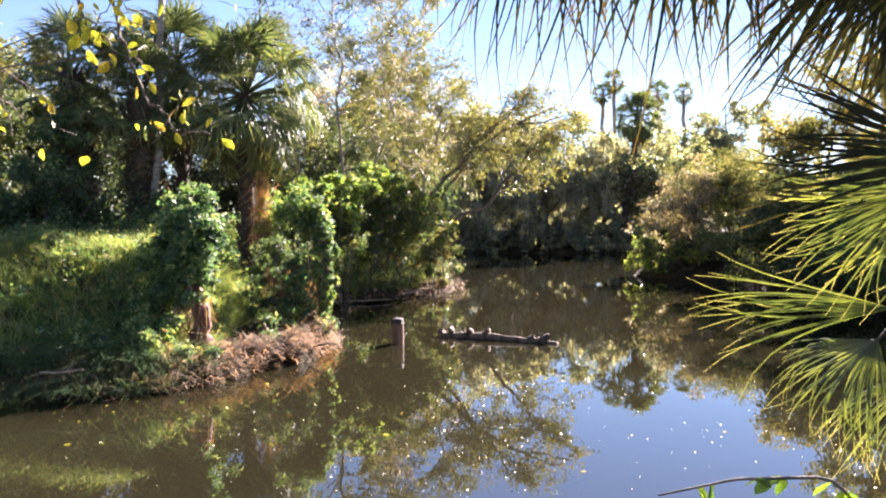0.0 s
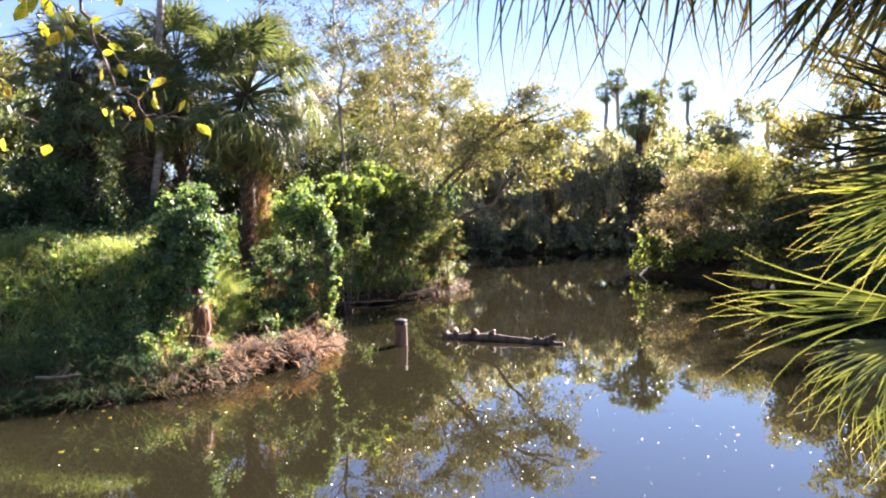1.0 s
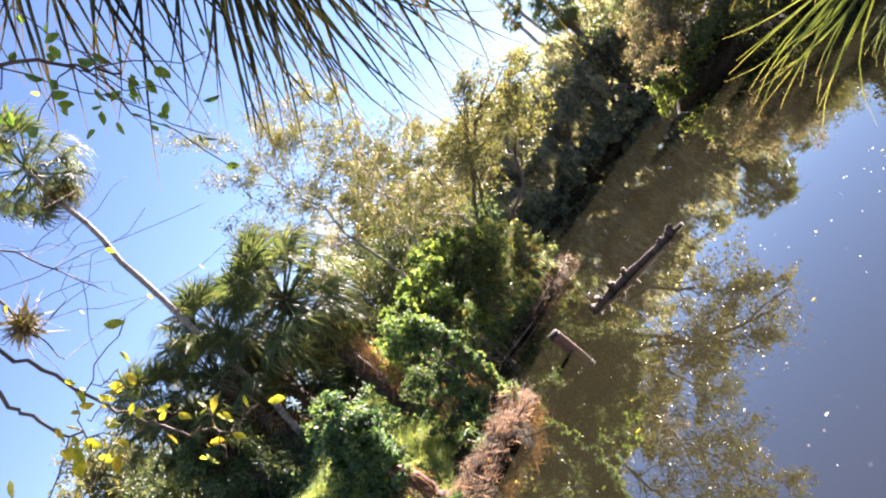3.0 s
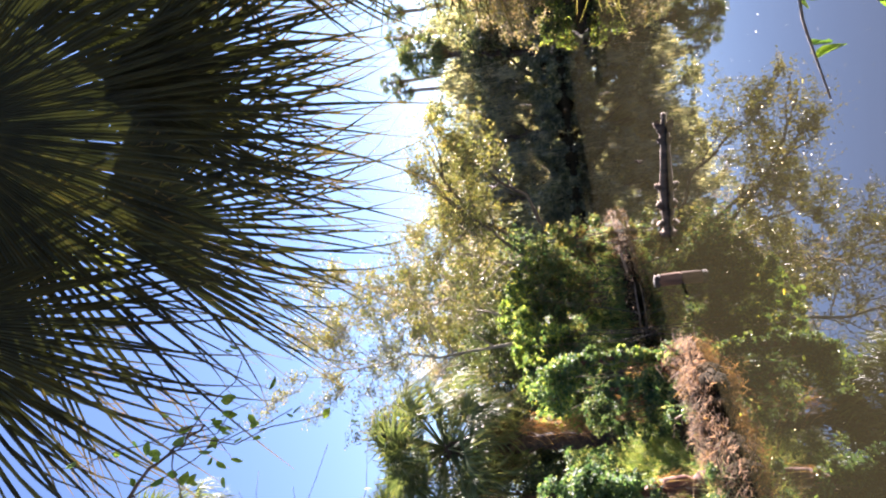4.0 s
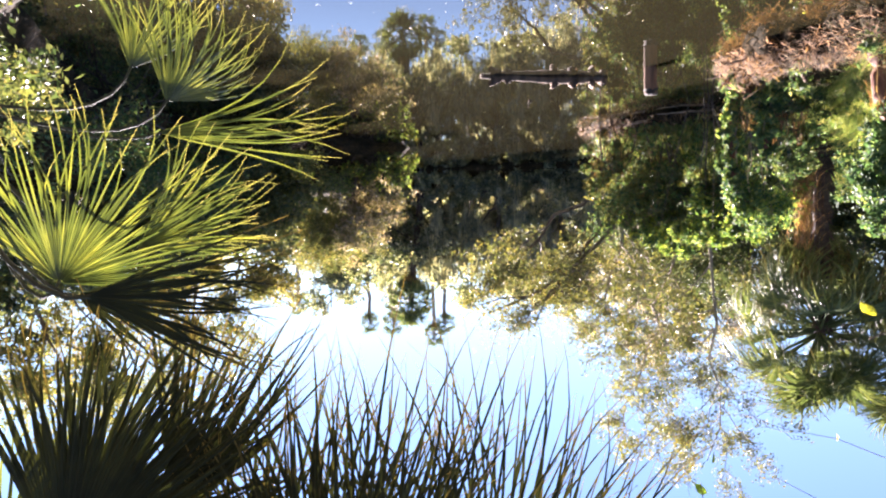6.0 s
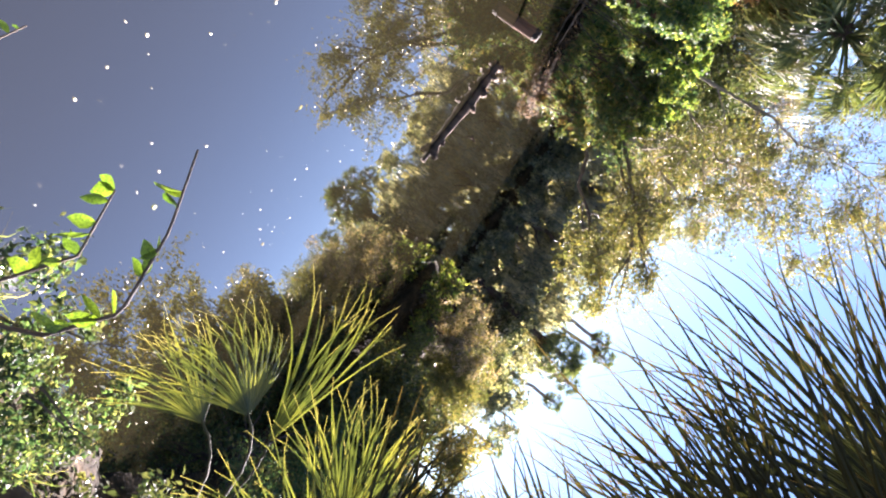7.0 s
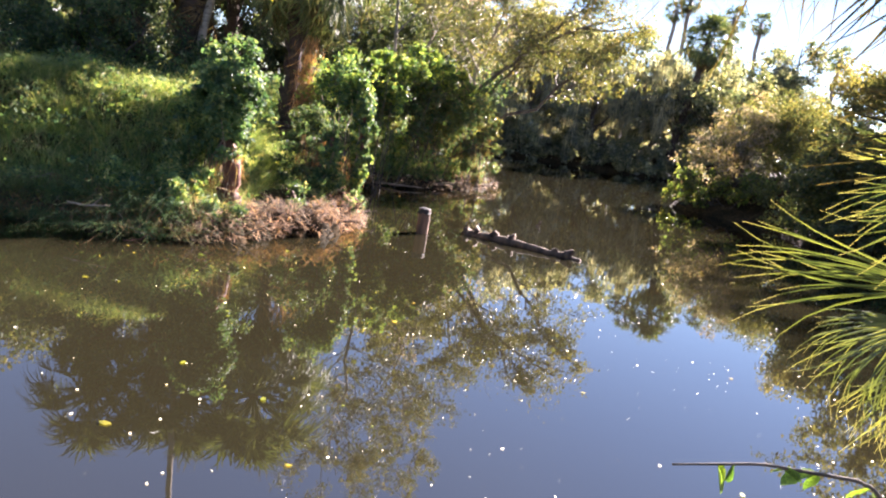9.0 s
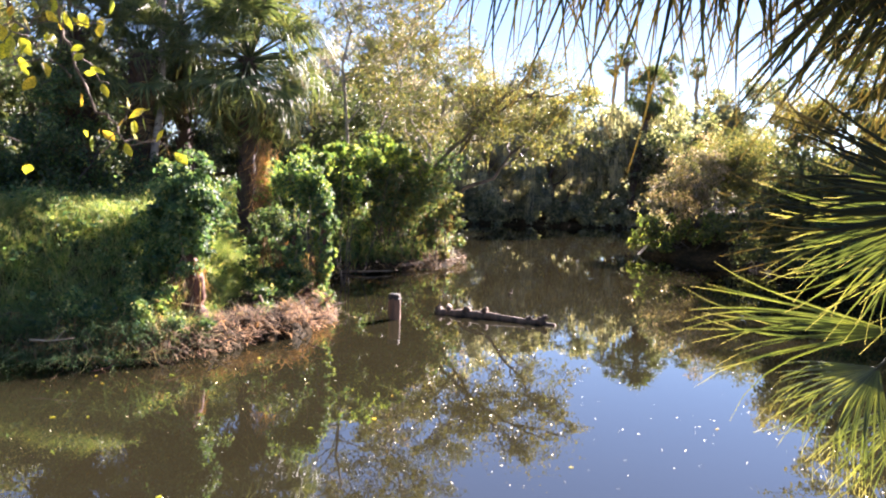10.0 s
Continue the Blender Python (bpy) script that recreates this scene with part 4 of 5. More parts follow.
lay("grass", strands(pts, 0.45, 0.013, rng, GRASS, "grass", 0.6, -1.0), "tall sunlit grass below the palm", "grass")
pts = scatter(30000, -9, 0.3, 13.4, 24, 0.25, 9, rng)
lay("grass", strands(pts, 0.6, 0.022, rng, GRASS, "grass", 0.8, -1.0), "rank grass under the palms and on the point", "grass")
pts = scatter(16000, -9, 0.3, 13.4, 24, 0.1, 9, rng)
lay("weeds", leaves_mesh("weeds", pts + rng.random((len(pts), 1)) ** 1.5 * (0, 0, 0.7), 0.11, VINE, rng, width=0.7), "dark creepers over the ground under the palms", "weeds")
hearts = scatter(260, -12, -3.3, 8.5, 13.4, 0.4, 9, rng)
pick = rng.integers(0, len(hearts), 26000)
tall = 0.12 + 0.3 * rng.random(len(hearts))
pts = hearts[pick] + rng.normal(size=(26000, 3)) * (0.16, 0.16, 0.0) + np.stack([np.zeros(26000), np.zeros(26000), tall[pick] * rng.random(26000) ** 0.7], 1)
lay("weeds", leaves_mesh("weeds", pts[:16000], 0.045, GRASS, rng, width=0.4, down=-0.3), "leafy weeds tangled in the island grass", "weeds")
lay("weeds", leaves_mesh("weeds", pts[16000:], 0.06, VINE, rng, width=0.6, down=0.1), "dark creepers tangled in the island grass", "weeds")
# Drooping grass in darker vine green: shade on the bank face is in the colour.
pts = scatter(46000, -9.5, -3.55, 7.4, 10.2, -0.08, 0.6, rng)
lay("grass", strands(pts, 0.42, 0.011, rng, VINE, "grass", 1.5, -1.0), "long weeds drooping over the bank to the water", "grass")
pts = scatter(9000, -3, 8, 0.0, 4.5, 0.05, 1.5, rng)
lay("grass", strands(pts, 0.3, 0.012, rng, GRASS, "grass", 0.5, -1.0), "rough grass on the near bank", "grass")
pts = scatter(9000, -9, -3.2, 7.6, 10.5, -0.12, 0.45, rng)
lay("roots", strands(pts + (0, 0, 0.25), 0.35, 0.011, rng, STRAW, "roots", 1.3, 1.0), "dead grass and roots hanging over the bank", "roots")


def litter(name, n, box, lo, hi, length, width, mat, seed, label, lift=0.1, category="dead straw"):
    """Fallen stems lying every way on the bank."""
    rng = np.random.default_rng(seed)
    p = scatter(n, *box, lo, hi, rng)
    drift = np.sin(p[:, 0] * 7.1 + 2 * np.sin(p[:, 1] * 3.3)) * np.sin(p[:, 1] * 6.3 + 1.5 * np.sin(p[:, 0] * 4.7))
    p = p[rng.random(len(p)) < 0.62 + 0.55 * drift]
    p[:, 2] = np.maximum(p[:, 2], 0.01) + lift * rng.random(len(p))
    az = rng.random(len(p)) * 6.28
    d = np.stack([np.cos(az), np.sin(az), 0.25 * rng.normal(size=len(p))], 1)
    side = unit(np.cross(d, (0, 0, 1.0)))
    ln = length * (0.4 + rng.random((len(p), 1)))
    up = np.array((0, 0, 1.0)) * ln * 0.2 * rng.random((len(p), 1))
    w = width * (0.6 + 0.8 * rng.random((len(p), 1)))
    a, m, b = p - d * ln / 2, p + up, p + d * ln / 2
    v = np.stack([a - side * w / 2, a + side * w / 2, m - side * w / 2, m + side * w / 2, b - side * w / 4, b + side * w / 4], 1)
    q = (np.arange(len(p))[:, None, None] * 6 + np.array([[0, 1, 3, 2], [2, 3, 5, 4]])[None]).reshape(-1, 4)
    return lay(name, mesh_of(name, v.reshape(-1, 3), q, mat), label, category)


litter("straw", 15000, (-3.6, -1.6, 8.3, 13.0), 0.0, 0.7, 0.24, 0.008, STRAW, 410, "matted dead reeds and stems on the spit", 0.16)
litter("straw", 5000, (-4.0, -1.6, 8.3, 13), -0.04, 0.4, 0.24, 0.012, RUST_STRAW, 417, "rusty dead stems over the spit", 0.22)
litter("straw", 420, (-4.2, -1.5, 8.3, 13.0), -0.1, 0.5, 0.6, 0.01, STRAW, 415, "long dead stems strewn over the spit", 0.35)
litter("straw", 7000, (-9.0, -1.7, 7.4, 13), -0.1, 0.25, 0.2, 0.013, RUST_STRAW, 411, "rusty dead stems at the waterline", 0.1)
litter("straw", 5000, (-9.5, -4.2, 7.2, 9.6), -0.2, 0.3, 0.32, 0.01, RUST_STRAW, 412, "dead stems along the island's edge", 0.28)
litter("straw", 5000, (-3.0, 0.6, 17.8, 23.0), -0.3, 0.6, 0.4, 0.02, STRAW, 413, "dead stems and roots at the point", 0.25)
litter("leaf_litter", 3500, (-4, 6, -3, 3.5), 0.5, 3, 0.12, 0.04, RUST_STRAW, 414, "fallen brown leaves on the near bank", 0.03, "leaf litter")

# curling roots in the bank
rng = np.random.default_rng(416)
for k in range(60):
    x, y = (rng.uniform(-4.2, -1.9), rng.uniform(8.5, 12.8)) if k < 42 else (rng.uniform(-8, -4), rng.uniform(8.0, 9.2))
    d = float(land_depth(x, y))
    if -0.15 < d < 0.45:
        z = max(float(lie(x, y)), 0.0) + 0.05
        way, p = unit(rng.normal(size=3) * (1, 1, 0.3)), np.zeros(3)
        line = [p]
        for _ in range(9):
            way = unit(way + rng.normal(size=3) * (0.5, 0.5, 0.35) - (0, 0, 0.06))
            p = p + way * rng.uniform(0.04, 0.09)
            p[2] = max(p[2], 0.02 - z)
            line.append(p)
        tb = Tubes(5)
        tb.add(np.array(line), rng.uniform(0.006, 0.014), 0.003, 0.1, rng)
        ob = new("root", tb.mesh("root", RED_ROT if k % 3 == 0 else DRIFT))
        ob.location = (x, y, z)
        tagged(ob, "dry curling root sticking out of the bank", "root", "roots in the bank")

# rusty dead vine on the palm trunk, hanging roots at the point
rng = np.random.default_rng(420)
ob = thing("dead_vine", (-3.78, 15.25, 1.5), "rusty dead vine hanging down the palm trunk", "vine")
c = np.stack([0.08 + rng.normal(size=600) * 0.1, rng.normal(size=600) * 0.1 - 0.05, 0.3 + 1.3 * rng.random(600) ** 1.5], 1)
part("dry_straw", strands(c, 0.4, 0.014, rng, RUST_STRAW, "dry_straw", 0.5), ob)
part("foliage", leaves_mesh("foliage", c[:400] * (1.5, 1.2, 0.75) + (0.12, 0, -0.2), 0.09, SUNLIT_VINE, rng), ob)
ob = thing("hanging_roots", (-0.2, 21.2, 0.8), "tangle of bare hanging roots and vines at the point", "roots")
c = np.stack([rng.uniform(-1.9, 0.45, 320), rng.normal(size=320) * 0.35 - 0.5, rng.uniform(-0.3, 0.9, 320)], 1)
part("dry_straw", strands(c, 0.7, 0.013, rng, STRAW, "dry_straw", 0.25), ob)

# ---- dead wood ----
def stick(name, lines, label, category, mat=DRIFT, sides=7, wobble=0.08, seed=1):
    rng = np.random.default_rng(seed)
    base = np.array(lines[0][0][0], float)
    ob = thing(name, base, label, category)
    for k, (pts, r0, r1) in enumerate(lines):
        t = Tubes(sides)
        p = np.asarray(pts, float) - base
        fine = np.stack([np.interp(np.linspace(0, len(p) - 1, 4 * len(p)), np.arange(len(p)), p[:, a]) for a in range(3)], 1)
        fine[1:-1] += rng.normal(size=fine[1:-1].shape) * r0 * 0.15
        t.add(fine, r0, r1, wobble, rng)
        part("stem" if k == 0 else "side_branch", t.mesh("stem", mat), ob)
    return ob


stick("driftwood", [([(-2.15, 12.3, 0.12), (-1.95, 12.25, 0.1), (-1.85, 12.2, 0.3), (-1.72, 12.15, 0.42)], 0.035, 0.012), ([(-2.5, 12.1, 0.1), (-2.1, 12.15, 0.05), (-1.85, 12.1, 0.03)], 0.04, 0.02)],
      "dark broken branch on the tip of the spit", "driftwood", WET_WOOD, seed=431)
stick("driftwood", [([(-4.55, 8.3, 0.33), (-4.3, 8.25, 0.335), (-4.05, 8.3, 0.36)], 0.012, 0.006), ([(-4.25, 8.26, 0.33), (-4.15, 8.3, 0.45)], 0.008, 0.004)], "thin pale branch over the water's edge", "driftwood", seed=432)
stick("driftwood", [([(-1.3, 19.6, 0.1), (-0.6, 20.6, 0.14), (0.1, 21.3, 0.16), (0.45, 21.6, 0.2)], 0.06, 0.012), ([(-0.2, 21.1, 0.15), (0.3, 21.0, 0.1)], 0.03, 0.01)], "pale fallen branch lying at the point", "driftwood", seed=433)
stick("driftwood", [([(-2.6, 18.6, 0.05), (-1.9, 18.5, 0.08), (-1.3, 18.9, 0.06)], 0.035, 0.01)], "pale stick floating by the point", "driftwood", seed=434)
stick("driftwood", [([(0.0, 30.8, 0.05), (0.25, 30.9, 0.12), (0.5, 30.9, 0.08)], 0.05, 0.02)], "small branch in the water", "driftwood", seed=435)
stick("snag", [([(-2.62, 10.9, 0.15), (-2.6, 10.95, 0.35), (-2.66, 11.0, 0.5)], 0.05, 0.02), ([(-2.6, 10.95, 0.3), (-2.5, 10.9, 0.36)], 0.02, 0.01)], "short dark snag standing in the straw", "snag", WET_WOOD, seed=436)
stick("snag", [([(1.35, 15.6, -0.25), (1.42, 15.6, 0.02), (1.48, 15.6, 0.1)], 0.035, 0.018)], "tip of a sunken branch above the water", "snag", WET_WOOD, seed=437)
stick("fallen_trunk", [([(-3.0, 13.2, 0.6), (-2.5, 12.7, 0.45), (-2.0, 12.4, 0.35), (-1.85, 12.3, 0.28)], 0.08, 0.05)], "bare brown trunk leaning on the spit", "trunk", RED_ROT, seed=438)

rng = np.random.default_rng(439)
for k in range(34):
    x, y = rng.uniform(-3.9, -1.9), rng.uniform(8.6, 12.8)
    d = float(land_depth(x, y))
    if -0.1 < d < 0.6:
        a, ln = rng.random() * 6.28, rng.uniform(0.25, 0.6)
        z = max(float(lie(x, y)), 0.02) + 0.06
        e = (x + math.cos(a) * ln, y + math.sin(a) * ln, z + rng.uniform(-0.03, 0.16))
        m = ((x + e[0]) / 2 + 0.04, (y + e[1]) / 2, (z + e[2]) / 2 + 0.03)
        tagged(stick("stick", [([(x, y, z), m, e], rng.uniform(0.008, 0.018), 0.004)], "dry broken stick lying on the spit", "stick", DRIFT if k % 2 else WET_WOOD, 5, 0.06, 600 + k), group="sticks on the spit")

# the leaning limb with vines at the point
limb = stick("leaning_trunk", [([(-1.6, 22.2, 0.6), (-0.6, 22.3, 2.6), (0.9, 22.4, 4.2), (2.2, 22.5, 5.0), (3.4, 22.6, 5.5)], 0.08, 0.025),
                               ([(0.9, 22.4, 4.2), (1.6, 22.2, 4.9), (2.0, 22.3, 5.8)], 0.05, 0.015), ([(2.2, 22.5, 5.0), (3.0, 22.2, 5.0), (3.9, 22.4, 5.3)], 0.04, 0.012)],
             "leaning tree trunk draped with green vines", "trunk", BARK, seed=440)
rng = np.random.default_rng(441)
path = np.array([(-1.6, 22.2, 0.6), (-0.6, 22.3, 2.6), (0.9, 22.4, 4.2)]) - (-1.6, 22.2, 0.6)
s = 1.5 * rng.random(2600) ** 1.4
c = np.stack([np.interp(s, np.arange(3), path[:, a]) for a in range(3)], 1) + rng.normal(size=(2600, 3)) * (0.26, 0.26, 0.24) - (0, 0, 0.2)
part("vine_foliage", leaves_mesh("vine_foliage", c, 0.09, VINE, rng), limb, "green vine leaves")
s = 1.6 + rng.random(5000) * 2.4
path = np.array([(-1.6, 22.2, 0.6), (-0.6, 22.3, 2.6), (0.9, 22.4, 4.2), (2.2, 22.5, 5.0), (3.4, 22.6, 5.5)]) - (-1.6, 22.2, 0.6)
c = np.stack([np.interp(s, np.arange(5), path[:, a]) for a in range(3)], 1) + rng.normal(size=(5000, 3)) * (0.45, 0.4, 0.5) + (0, 0, 0.1)
part("foliage", leaves_mesh("foliage", c[:4200], 0.075, YELLOW_LEAF, rng), limb, "sparse yellow leaves")

# post and log in the water
ob = thing("wooden_post", (-0.74, 12.25, -0.5), "weathered round wooden post standing in the water", "post")
t = Tubes(18)
t.add([(0, 0, 0), (0, 0, 0.4), (-0.005, 0, 0.7), (-0.012, 0, 0.88), (-0.014, 0, 0.9)], 0.102, 0.1, 0.02)
part("shaft", t.mesh("shaft", POST_WOOD), ob)
t = Tubes(18)
t.add([(-0.012, 0, 0.83), (-0.013, 0, 0.87), (-0.014, 0, 0.905), (-0.014, 0, 0.915)], 0.108, 0.096, 0.05)
part("cap", t.mesh("cap", bark_mat("black_wet_rim", (0.012, 0.01, 0.009), (0.05, 0.04, 0.03), 12.0)), ob, "black worn rim")
# The rounded stubs on the log stand in for basking turtles.
stick("floating_log", [([(-0.02, 12.95, 0.0), (0.4, 12.75, 0.035), (0.9, 12.5, 0.045), (1.4, 12.27, 0.03), (1.88, 12.05, 0.0)], 0.075, 0.045),
                       ([(0.15, 12.85, 0.02), (0.17, 12.85, 0.16)], 0.075, 0.045), ([(0.42, 12.73, 0.05), (0.5, 12.7, 0.15)], 0.085, 0.05), ([(0.72, 12.6, 0.05), (0.8, 12.56, 0.15)], 0.08, 0.045),
                       ([(1.45, 12.25, 0.04), (1.5, 12.22, 0.11)], 0.06, 0.035), ([(1.62, 12.17, 0.03), (1.74, 12.12, 0.11)], 0.075, 0.045), ([(0.0, 12.95, 0.02), (-0.03, 12.95, 0.1)], 0.09, 0.05)],
      "wet floating log with rounded stubs in place of basking turtles", "log", WET_WOOD, 9, 0.05, 445)

# ---- things that float on the water ----
rng = np.random.default_rng(450)
SPECK = leaf_mat("pale_speck", [(0.0, (0.5, 0.45, 0.32)), (1.0, (0.75, 0.7, 0.55))], 0.2, 0.7, 3.0)


def floaters(name, n, box, size, mat, label, seed, clusters=0):
    rng = np.random.default_rng(seed)
    p = np.stack([rng.uniform(*box[:2], n), rng.uniform(*box[2:], n)], 1)
    if clusters:
        c = p[:clusters]
        p = c[rng.integers(0, clusters, n)] + rng.normal(size=(n, 2)) * 0.5
    p = p[land_depth(p[:, 0], p[:, 1]) < -0.15]
    p = np.concatenate([p, np.full((len(p), 1), 0.005)], 1)
    n = len(p)
    az, r = rng.random(n) * 6.28, size * (0.35 + 1.1 * rng.random(n) ** 2)
    d = np.stack([np.cos(az), np.sin(az), 0.1 * rng.random(n)], 1) * r[:, None]
    e = np.stack([-np.sin(az), np.cos(az), 0.2 * rng.random(n)], 1) * r[:, None] * 0.55
    v = np.stack([p - d, p - 0.4 * d + e, p + 0.45 * d + 0.9 * e, p + d, p + 0.4 * d - e, p - 0.5 * d - 0.8 * e], 1).reshape(-1, 3)
    v[:, 2] = np.maximum(v[:, 2], 0.004)
    return lay(name, mesh_of(name, v, np.arange(len(v)).reshape(-1, 6), mat), label, "floating leaves")


floaters("floating_bits", 260, (-6, 6, 1.4, 12), 0.0085, SPECK, "pale seeds and petals floating on the river", 451)
floaters("floating_bits", 130, (-3.5, 3.5, 1.6, 7), 0.009, SPECK, "pale seeds and petals floating near the landing", 455)
floaters("floating_bits", 200, (0, 4.5, 4.5, 9), 0.009, SPECK, "pale drifting seeds on the river", 452, 14)
floaters("floating_leaves", 55, (-7, 0, 4.0, 9), 0.03, GOLD_LEAF, "yellow fallen leaves floating on the river", 453, 16)
floaters("floating_leaves", 22, (-2, 6, 2.2, 8), 0.028, GOLD_LEAF, "yellow fallen leaves floating on the river", 454)

# ---- the near fan palms ----
def stemmed_palm(base, top, r0, r1, label):
    ob = thing("palm_tree", on_ground(*base, 0.2), label, "palm tree", "near fan palms")
    t = Tubes(12)
    t.add(bent((0, 0, -0.1), np.array(top) - np.array(ob.location), 10, 0, 0.02), r0, r1, 0.06)
    part("trunk", t.mesh("trunk", PALM_BARK), ob)
    return ob, np.array(ob.location), np.array(top)


def near_frond(on, hub, tip, normal, radius, mat, arc, n, split, droop, wide, seed):
    """A fan leaf from its hub to the tip of its middle leaflet, with its stalk back to the palm's heart. Leaves in the sun have each leaflet apart."""
    ob, foot, heart = on
    if mat is NEAR_PALM:
        fr = part("frond", None, ob, "sunlit green fan leaf with yellow tips")
        for me in fan_mesh("leaflet", mat, radius, n, arc, split, droop, 0.06, 0.0, seed, 0.35, 7, apart=True, wide=wide, free=0.6):
            part("leaflet", me, fr)
    else:
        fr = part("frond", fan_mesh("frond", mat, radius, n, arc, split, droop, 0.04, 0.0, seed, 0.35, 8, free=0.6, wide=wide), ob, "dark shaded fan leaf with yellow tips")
    m = aim(np.array(hub) - foot, np.array(tip) - np.array(hub), normal)
    fr.matrix_local = m
    t = Tubes(6)
    start, end = heart - foot, np.array(hub) - foot
    back = unit(np.array(tip, float) - np.array(hub)) * 0.25
    line = np.array([(1 - s) ** 2 * start + 2 * s * (1 - s) * (end - back + (0, 0, 0.1)) + s * s * (end + back * 0.1) for s in np.linspace(0, 1, 9)])
    t.add(line, 0.01, 0.006)
    st = part("stalk", t.mesh("stalk", STALK), fr)
    st.matrix_parent_inverse = m.inverted()


# hub, middle tip, facing, radius, material, arc, leaflets, joined share, droop, leaflet width
tall_palm = stemmed_palm((3.2, 0.9), (2.9, 1.6, 4.3), 0.2, 0.16, "fan palm on the near bank with leaves hanging overhead")
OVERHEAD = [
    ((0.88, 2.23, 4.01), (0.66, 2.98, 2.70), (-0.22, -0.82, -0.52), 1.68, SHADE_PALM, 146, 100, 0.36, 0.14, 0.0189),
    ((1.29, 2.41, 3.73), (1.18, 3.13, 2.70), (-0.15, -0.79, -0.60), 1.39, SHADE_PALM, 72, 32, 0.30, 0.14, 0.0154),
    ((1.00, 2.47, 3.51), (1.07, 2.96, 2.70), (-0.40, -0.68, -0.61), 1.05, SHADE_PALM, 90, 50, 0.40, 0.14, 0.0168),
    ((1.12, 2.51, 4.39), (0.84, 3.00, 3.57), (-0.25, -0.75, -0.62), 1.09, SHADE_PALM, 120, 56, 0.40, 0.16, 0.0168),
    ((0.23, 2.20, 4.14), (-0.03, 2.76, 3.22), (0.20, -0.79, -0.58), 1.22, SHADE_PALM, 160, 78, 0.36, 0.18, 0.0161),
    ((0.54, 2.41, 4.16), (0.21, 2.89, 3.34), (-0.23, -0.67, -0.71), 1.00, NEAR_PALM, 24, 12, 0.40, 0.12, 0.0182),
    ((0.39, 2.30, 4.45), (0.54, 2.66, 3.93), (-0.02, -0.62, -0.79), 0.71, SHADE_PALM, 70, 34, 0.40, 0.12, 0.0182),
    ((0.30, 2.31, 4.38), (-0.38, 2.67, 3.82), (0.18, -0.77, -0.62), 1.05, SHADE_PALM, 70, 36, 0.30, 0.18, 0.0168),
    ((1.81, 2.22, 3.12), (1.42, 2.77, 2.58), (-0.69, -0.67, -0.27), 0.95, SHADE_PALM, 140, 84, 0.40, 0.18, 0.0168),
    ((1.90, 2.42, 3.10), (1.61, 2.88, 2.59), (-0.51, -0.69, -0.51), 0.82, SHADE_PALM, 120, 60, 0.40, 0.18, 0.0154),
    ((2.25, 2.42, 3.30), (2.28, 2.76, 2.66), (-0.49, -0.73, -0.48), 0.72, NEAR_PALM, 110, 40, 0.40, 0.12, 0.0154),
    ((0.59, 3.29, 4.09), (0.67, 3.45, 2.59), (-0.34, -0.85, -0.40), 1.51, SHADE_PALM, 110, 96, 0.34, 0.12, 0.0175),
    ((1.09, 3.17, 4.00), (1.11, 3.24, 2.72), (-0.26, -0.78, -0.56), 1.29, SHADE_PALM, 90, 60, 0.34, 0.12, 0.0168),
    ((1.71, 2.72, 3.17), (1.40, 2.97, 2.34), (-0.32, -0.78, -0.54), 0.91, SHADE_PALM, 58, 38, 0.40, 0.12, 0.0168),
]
for k, row in enumerate(OVERHEAD):
    near_frond(tall_palm, *row, 511 + k)
low_palm = stemmed_palm((3.3, 3.2), (3.1, 3.1, 1.35), 0.17, 0.15, "young fan palm at the water's edge with sunlit leaves")
WATERSIDE = [
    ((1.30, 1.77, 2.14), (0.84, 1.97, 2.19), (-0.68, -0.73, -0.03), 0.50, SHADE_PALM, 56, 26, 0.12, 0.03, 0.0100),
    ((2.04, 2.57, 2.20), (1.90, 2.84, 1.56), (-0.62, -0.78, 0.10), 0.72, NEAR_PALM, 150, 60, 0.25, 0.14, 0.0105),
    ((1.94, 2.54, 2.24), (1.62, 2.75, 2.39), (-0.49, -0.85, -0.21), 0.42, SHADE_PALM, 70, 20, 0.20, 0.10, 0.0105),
    ((1.94, 2.93, 2.10), (1.46, 3.11, 1.82), (-0.64, -0.74, -0.18), 0.58, NEAR_PALM, 70, 40, 0.20, 0.20, 0.0090),
    ((2.07, 3.31, 1.58), (1.34, 3.71, 1.54), (-0.49, -0.84, 0.23), 0.83, NEAR_PALM, 34, 20, 0.20, 0.12, 0.0110),
    ((1.89, 3.11, 1.47), (1.52, 3.17, 1.02), (-0.17, -0.42, 0.89), 0.58, NEAR_PALM, 110, 50, 0.20, 0.40, 0.0090),
    ((2.05, 3.10, 1.32), (1.76, 3.06, 0.89), (-0.35, -0.40, 0.85), 0.52, NEAR_PALM, 90, 34, 0.20, 0.35, 0.0090),
]
for k, row in enumerate(WATERSIDE):
    near_frond(low_palm, *row, 551 + k)

# ---- the overhanging tree with yellow leaves ----
tree_foot = np.array(on_ground(-3.4, -0.2, 0.15))
over = thing("overhanging_tree", tree_foot, "small tree on the near bank with yellow leaves and bare twigs", "tree")
t = Tubes(9)
t.add(bent((0, 0, 0), np.array((-3.0, 0.3, 4.6)) - tree_foot, 9, 0, 0.05), 0.12, 0.06, 0.05)
part("trunk", t.mesh("trunk", PALE_BARK), over)


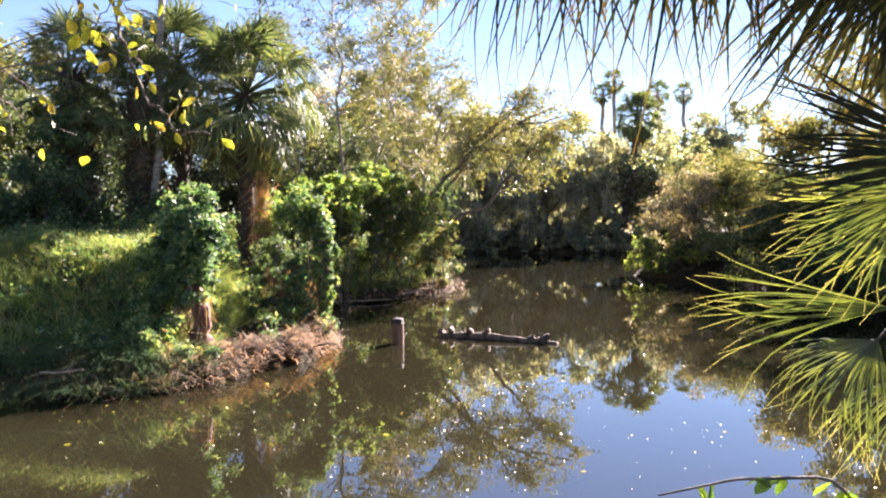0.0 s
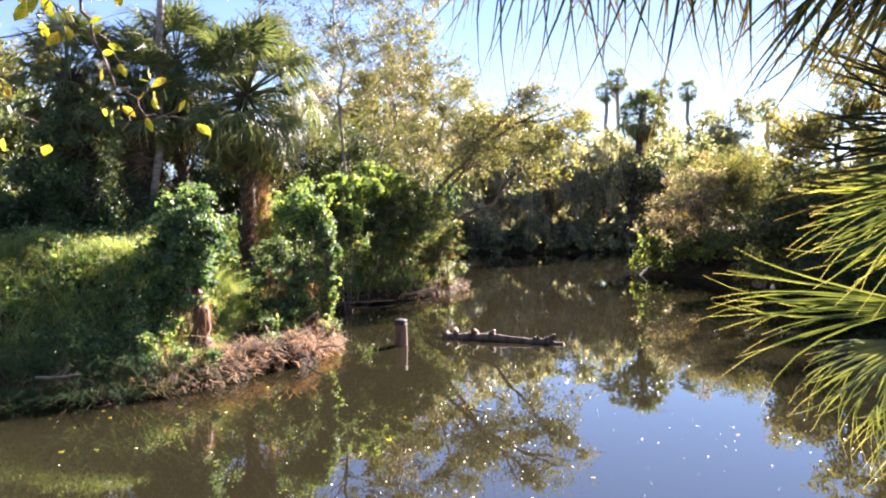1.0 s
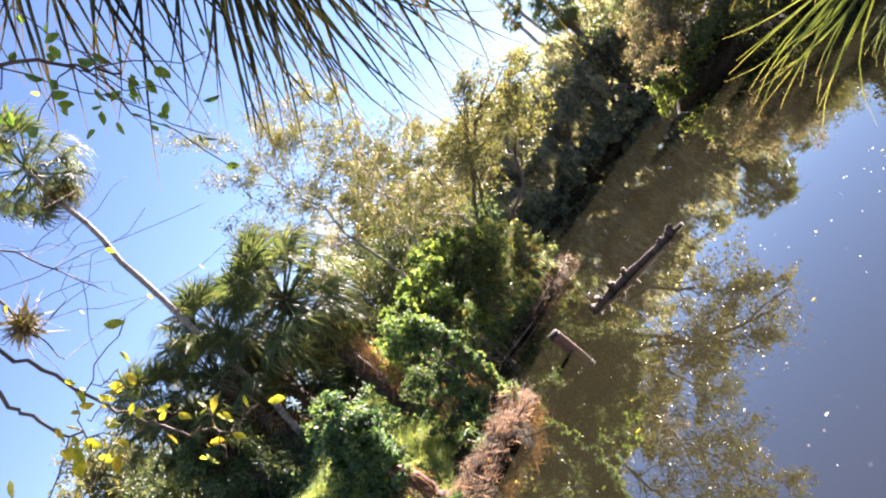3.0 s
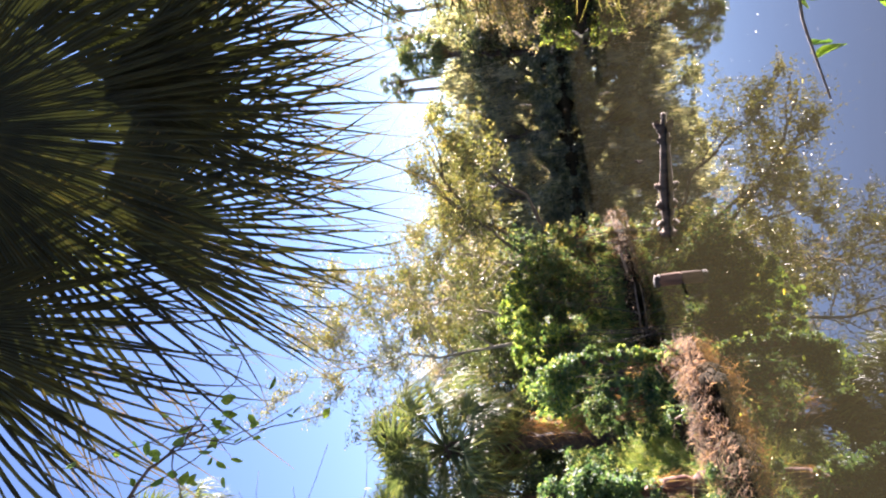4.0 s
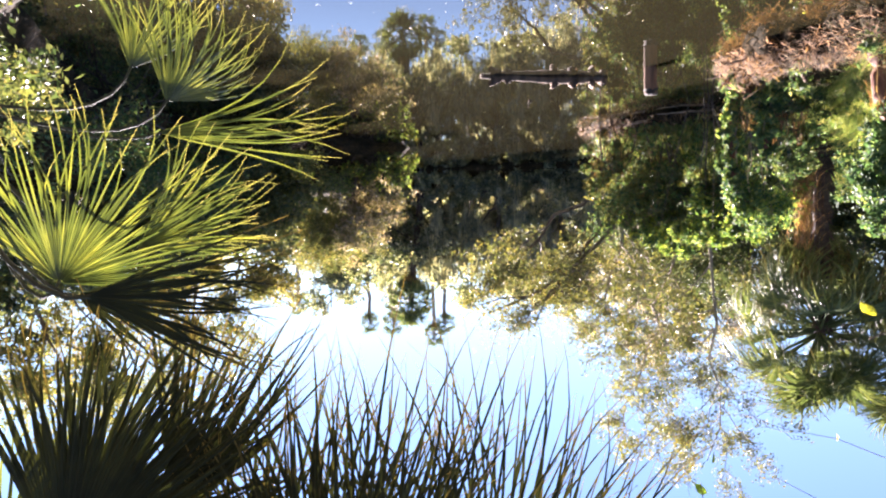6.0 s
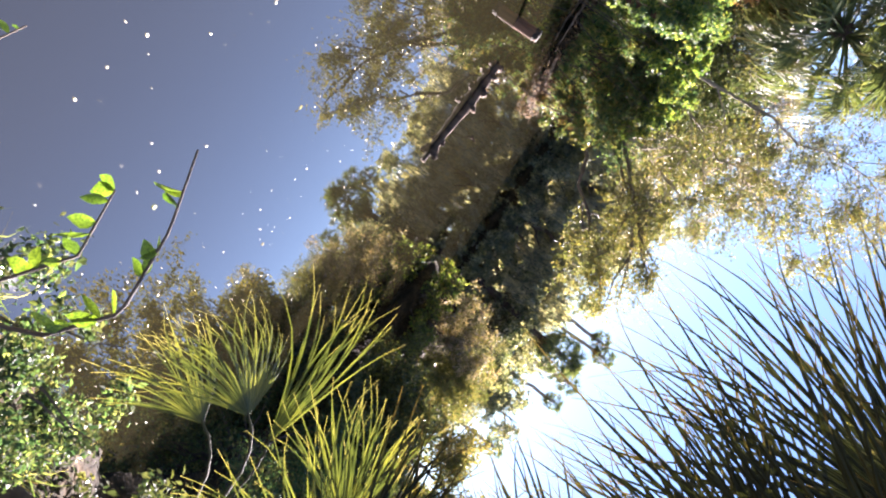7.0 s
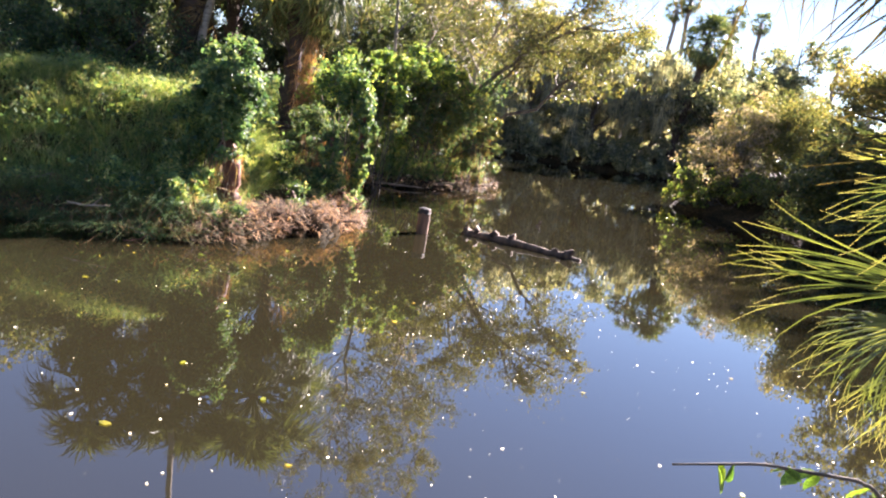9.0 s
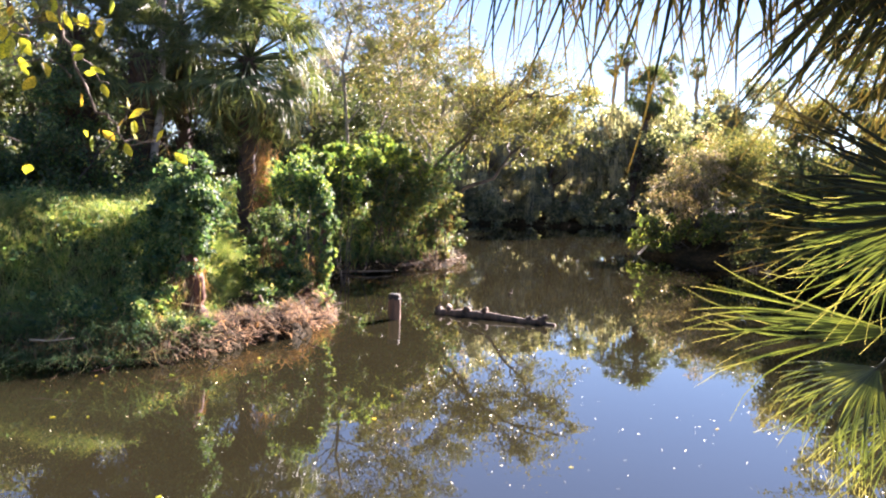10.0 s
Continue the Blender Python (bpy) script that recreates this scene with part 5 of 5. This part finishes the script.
def limb_of(name, pts, r0, r1, leaves=0, size=0.07, mat=GOLD_LEAF, seed=1, start=0.4, spread=0.1, mats=None, twigs=6, twig=0.25):
    rng = np.random.default_rng(seed)
    p = np.asarray(pts, float) - tree_foot
    idx = np.linspace(0, len(p) - 1, 6 * len(p))
    fine = np.stack([np.interp(idx, np.arange(len(p)), p[:, a]) for a in range(3)], 1)
    fine[1:-1] += rng.normal(size=fine[1:-1].shape) * 0.006
    t = Tubes(6)
    t.add(fine, r0, r1, 0.05, rng)
    ends = list(fine[int(len(fine) * start):])
    for _ in range(twigs):
        a = fine[rng.integers(int(len(fine) * start), len(fine))]
        e = a + rng.normal(size=3) * twig * (1, 1, 0.8) - (0, 0, twig * 0.4)
        tw = bent(a, e, 6, 0, twig * 0.06, rng)
        t.add(tw, r1 * 0.8, 0.0015, 0, rng)
        ends += list(tw[2:])
    br = part("branch", t.mesh("branch", BARK), over)
    if leaves:
        e = np.array(ends)
        c = e[rng.integers(0, len(e), leaves)] + rng.normal(size=(leaves, 3)) * spread * 0.15
        hang_leaves(br, c, size, mat, rng)
    return br


LEAF_MESHES = {}


def leaf_shape(mat, kind):
    """One oval leaf with a midrib fold, a metre long along -z from its stalk, in four bends."""
    key = mat.name, kind
    if key not in LEAF_MESHES:
        v, q, bend, fold = [], [], (0.1, 0.22, 0.34, 0.05)[kind], (0.3, 0.45, 0.2, 0.6)[kind]
        for k, (f, w) in enumerate(((0.0, 0.01), (0.1, 0.12), (0.25, 0.235), (0.5, 0.28), (0.75, 0.19), (0.9, 0.08), (1.0, 0.008))):
            c = np.array((0.05 * math.sin(5 * f + kind), bend * f * f, -f))
            v += [c + (-w, w * fold, 0), c, c + (w, w * fold, 0)]
            if k:
                o = 3 * k
                q += [(o - 3, o - 2, o + 1, o), (o - 2, o - 1, o + 2, o + 1)]
        LEAF_MESHES[key] = mesh_of("leaf", v, q, mat, True)
    return LEAF_MESHES[key]


def hang_leaves(parent, places, size, mat, rng):
    for p in np.asarray(places, float):
        leaf = part("leaf", leaf_shape(mat, int(rng.integers(0, 4))), parent)
        turn = Euler((rng.normal() * 0.55, rng.normal() * 0.55, rng.random() * 6.28))
        leaf.matrix_local = Matrix.LocRotScale(Vector(p), turn, Vector((1, 1, 1)) * size * (0.7 + 0.6 * rng.random()))


limb_of("branch", [(-3.0, 0.3, 4.4), (-1.6, 1.2, 3.9), (-0.8, 1.78, 3.1), (-0.83, 1.84, 2.75), (-0.79, 1.9, 2.5), (-0.74, 1.94, 2.32), (-0.66, 1.97, 2.22)], 0.008, 0.002, 36, 0.035, GOLD_LEAF, 521, 0.62, 0.2, twigs=9, twig=0.09)
limb_of("branch", [(-3.0, 0.3, 4.4), (-1.6, 1.1, 3.7), (-0.8, 1.66, 2.8), (-0.8, 1.68, 2.6), (-0.78, 1.68, 2.47), (-0.73, 1.68, 2.4)], 0.008, 0.002, 20, 0.035, GOLD_LEAF, 526, 0.72, 0.2, twigs=6, twig=0.07)
limb_of("branch", [(-3.0, 0.3, 4.5), (-1.6, 1.3, 4.0), (-0.6, 1.9, 3.5), (-0.3, 2.05, 3.25), (-0.2, 2.15, 3.1)], 0.012, 0.003, 60, 0.04, LIME_LEAF, 522, 0.6, 0.3, twigs=12, twig=0.2)
limb_of("branch", [(-3.0, 0.3, 4.2), (-1.9, 1.2, 3.4), (-1.25, 1.8, 2.7), (-1.12, 1.85, 2.5), (-1.08, 1.86, 2.3)], 0.012, 0.0025, 18, 0.036, GOLD_LEAF, 523, 0.7, 0.25, twigs=7, twig=0.15)
limb_of("branch", [(-3.0, 0.3, 4.3), (-2.4, 2.0, 4.6), (-2.3, 4.0, 4.9), (-2.2, 5.1, 4.6), (-2.1, 5.4, 4.0)], 0.02, 0.004, 0, seed=524, start=0.5, twigs=16, twig=0.6)
limb_of("branch", [(-3.0, 0.3, 4.4), (-2.2, 1.6, 4.5), (-1.62, 2.9, 4.2), (-1.7, 3.6, 3.95), (-1.86, 3.86, 3.66), (-1.9, 3.95, 3.4)], 0.018, 0.003, 24, 0.045, GOLD_LEAF, 525, start=0.4, twigs=14, twig=0.45)
air = thing("air_plant", (-1.87, 3.88, 3.66), "spiky brown ball shaped air plant on a bare twig", "air plant")
rng = np.random.default_rng(530)
p = unit(rng.normal(size=(220, 3)))
part("foliage", leaves_mesh("foliage", p * 0.01, 0.125, AIR_LEAF, rng, width=0.07, down=0), air)
part("foliage", leaves_mesh("foliage", p[:140] * 0.02, 0.07, AIR_LEAF, rng, width=0.2, down=0), air, "withered brown heart")

# ---- the leafy shoots by the landing ----
def shoot(pts, leaves, size, label, seed):
    rng = np.random.default_rng(seed)
    p = np.asarray(pts, float)
    ob = thing("leafy_shoot", p[0], label, "shoot", "shoots by the landing")
    p = p - p[0]
    idx = np.linspace(0, len(p) - 1, 5 * len(p))
    fine = np.stack([np.interp(idx, np.arange(len(p)), p[:, a]) for a in range(3)], 1)
    t = Tubes(5)
    t.add(fine, 0.006, 0.002, 0, rng)
    part("stem", t.mesh("stem", BARK), ob)
    k = rng.integers(int(len(fine) * 0.45), len(fine), leaves)
    hang_leaves(ob, fine[k], size, LIME_LEAF, rng)


shoot([(1.1, 1.15, 0.35), (0.98, 1.2, 1.0), (0.82, 1.22, 1.44), (0.71, 1.24, 1.53), (0.57, 1.29, 1.51), (0.44, 1.32, 1.47)], 15, 0.048, "thin shoot with green drooping leaves", 541)
shoot([(1.1, 1.2, 0.35), (0.98, 1.25, 0.9), (0.85, 1.28, 1.28), (0.72, 1.32, 1.38), (0.6, 1.36, 1.36)], 11, 0.045, "thin shoot with green drooping leaves", 542)
shoot([(0.95, 1.3, 0.25), (0.85, 1.5, 0.6), (0.7, 1.7, 0.72), (0.6, 1.8, 0.74)], 12, 0.05, "thin shoot with green drooping leaves", 543)
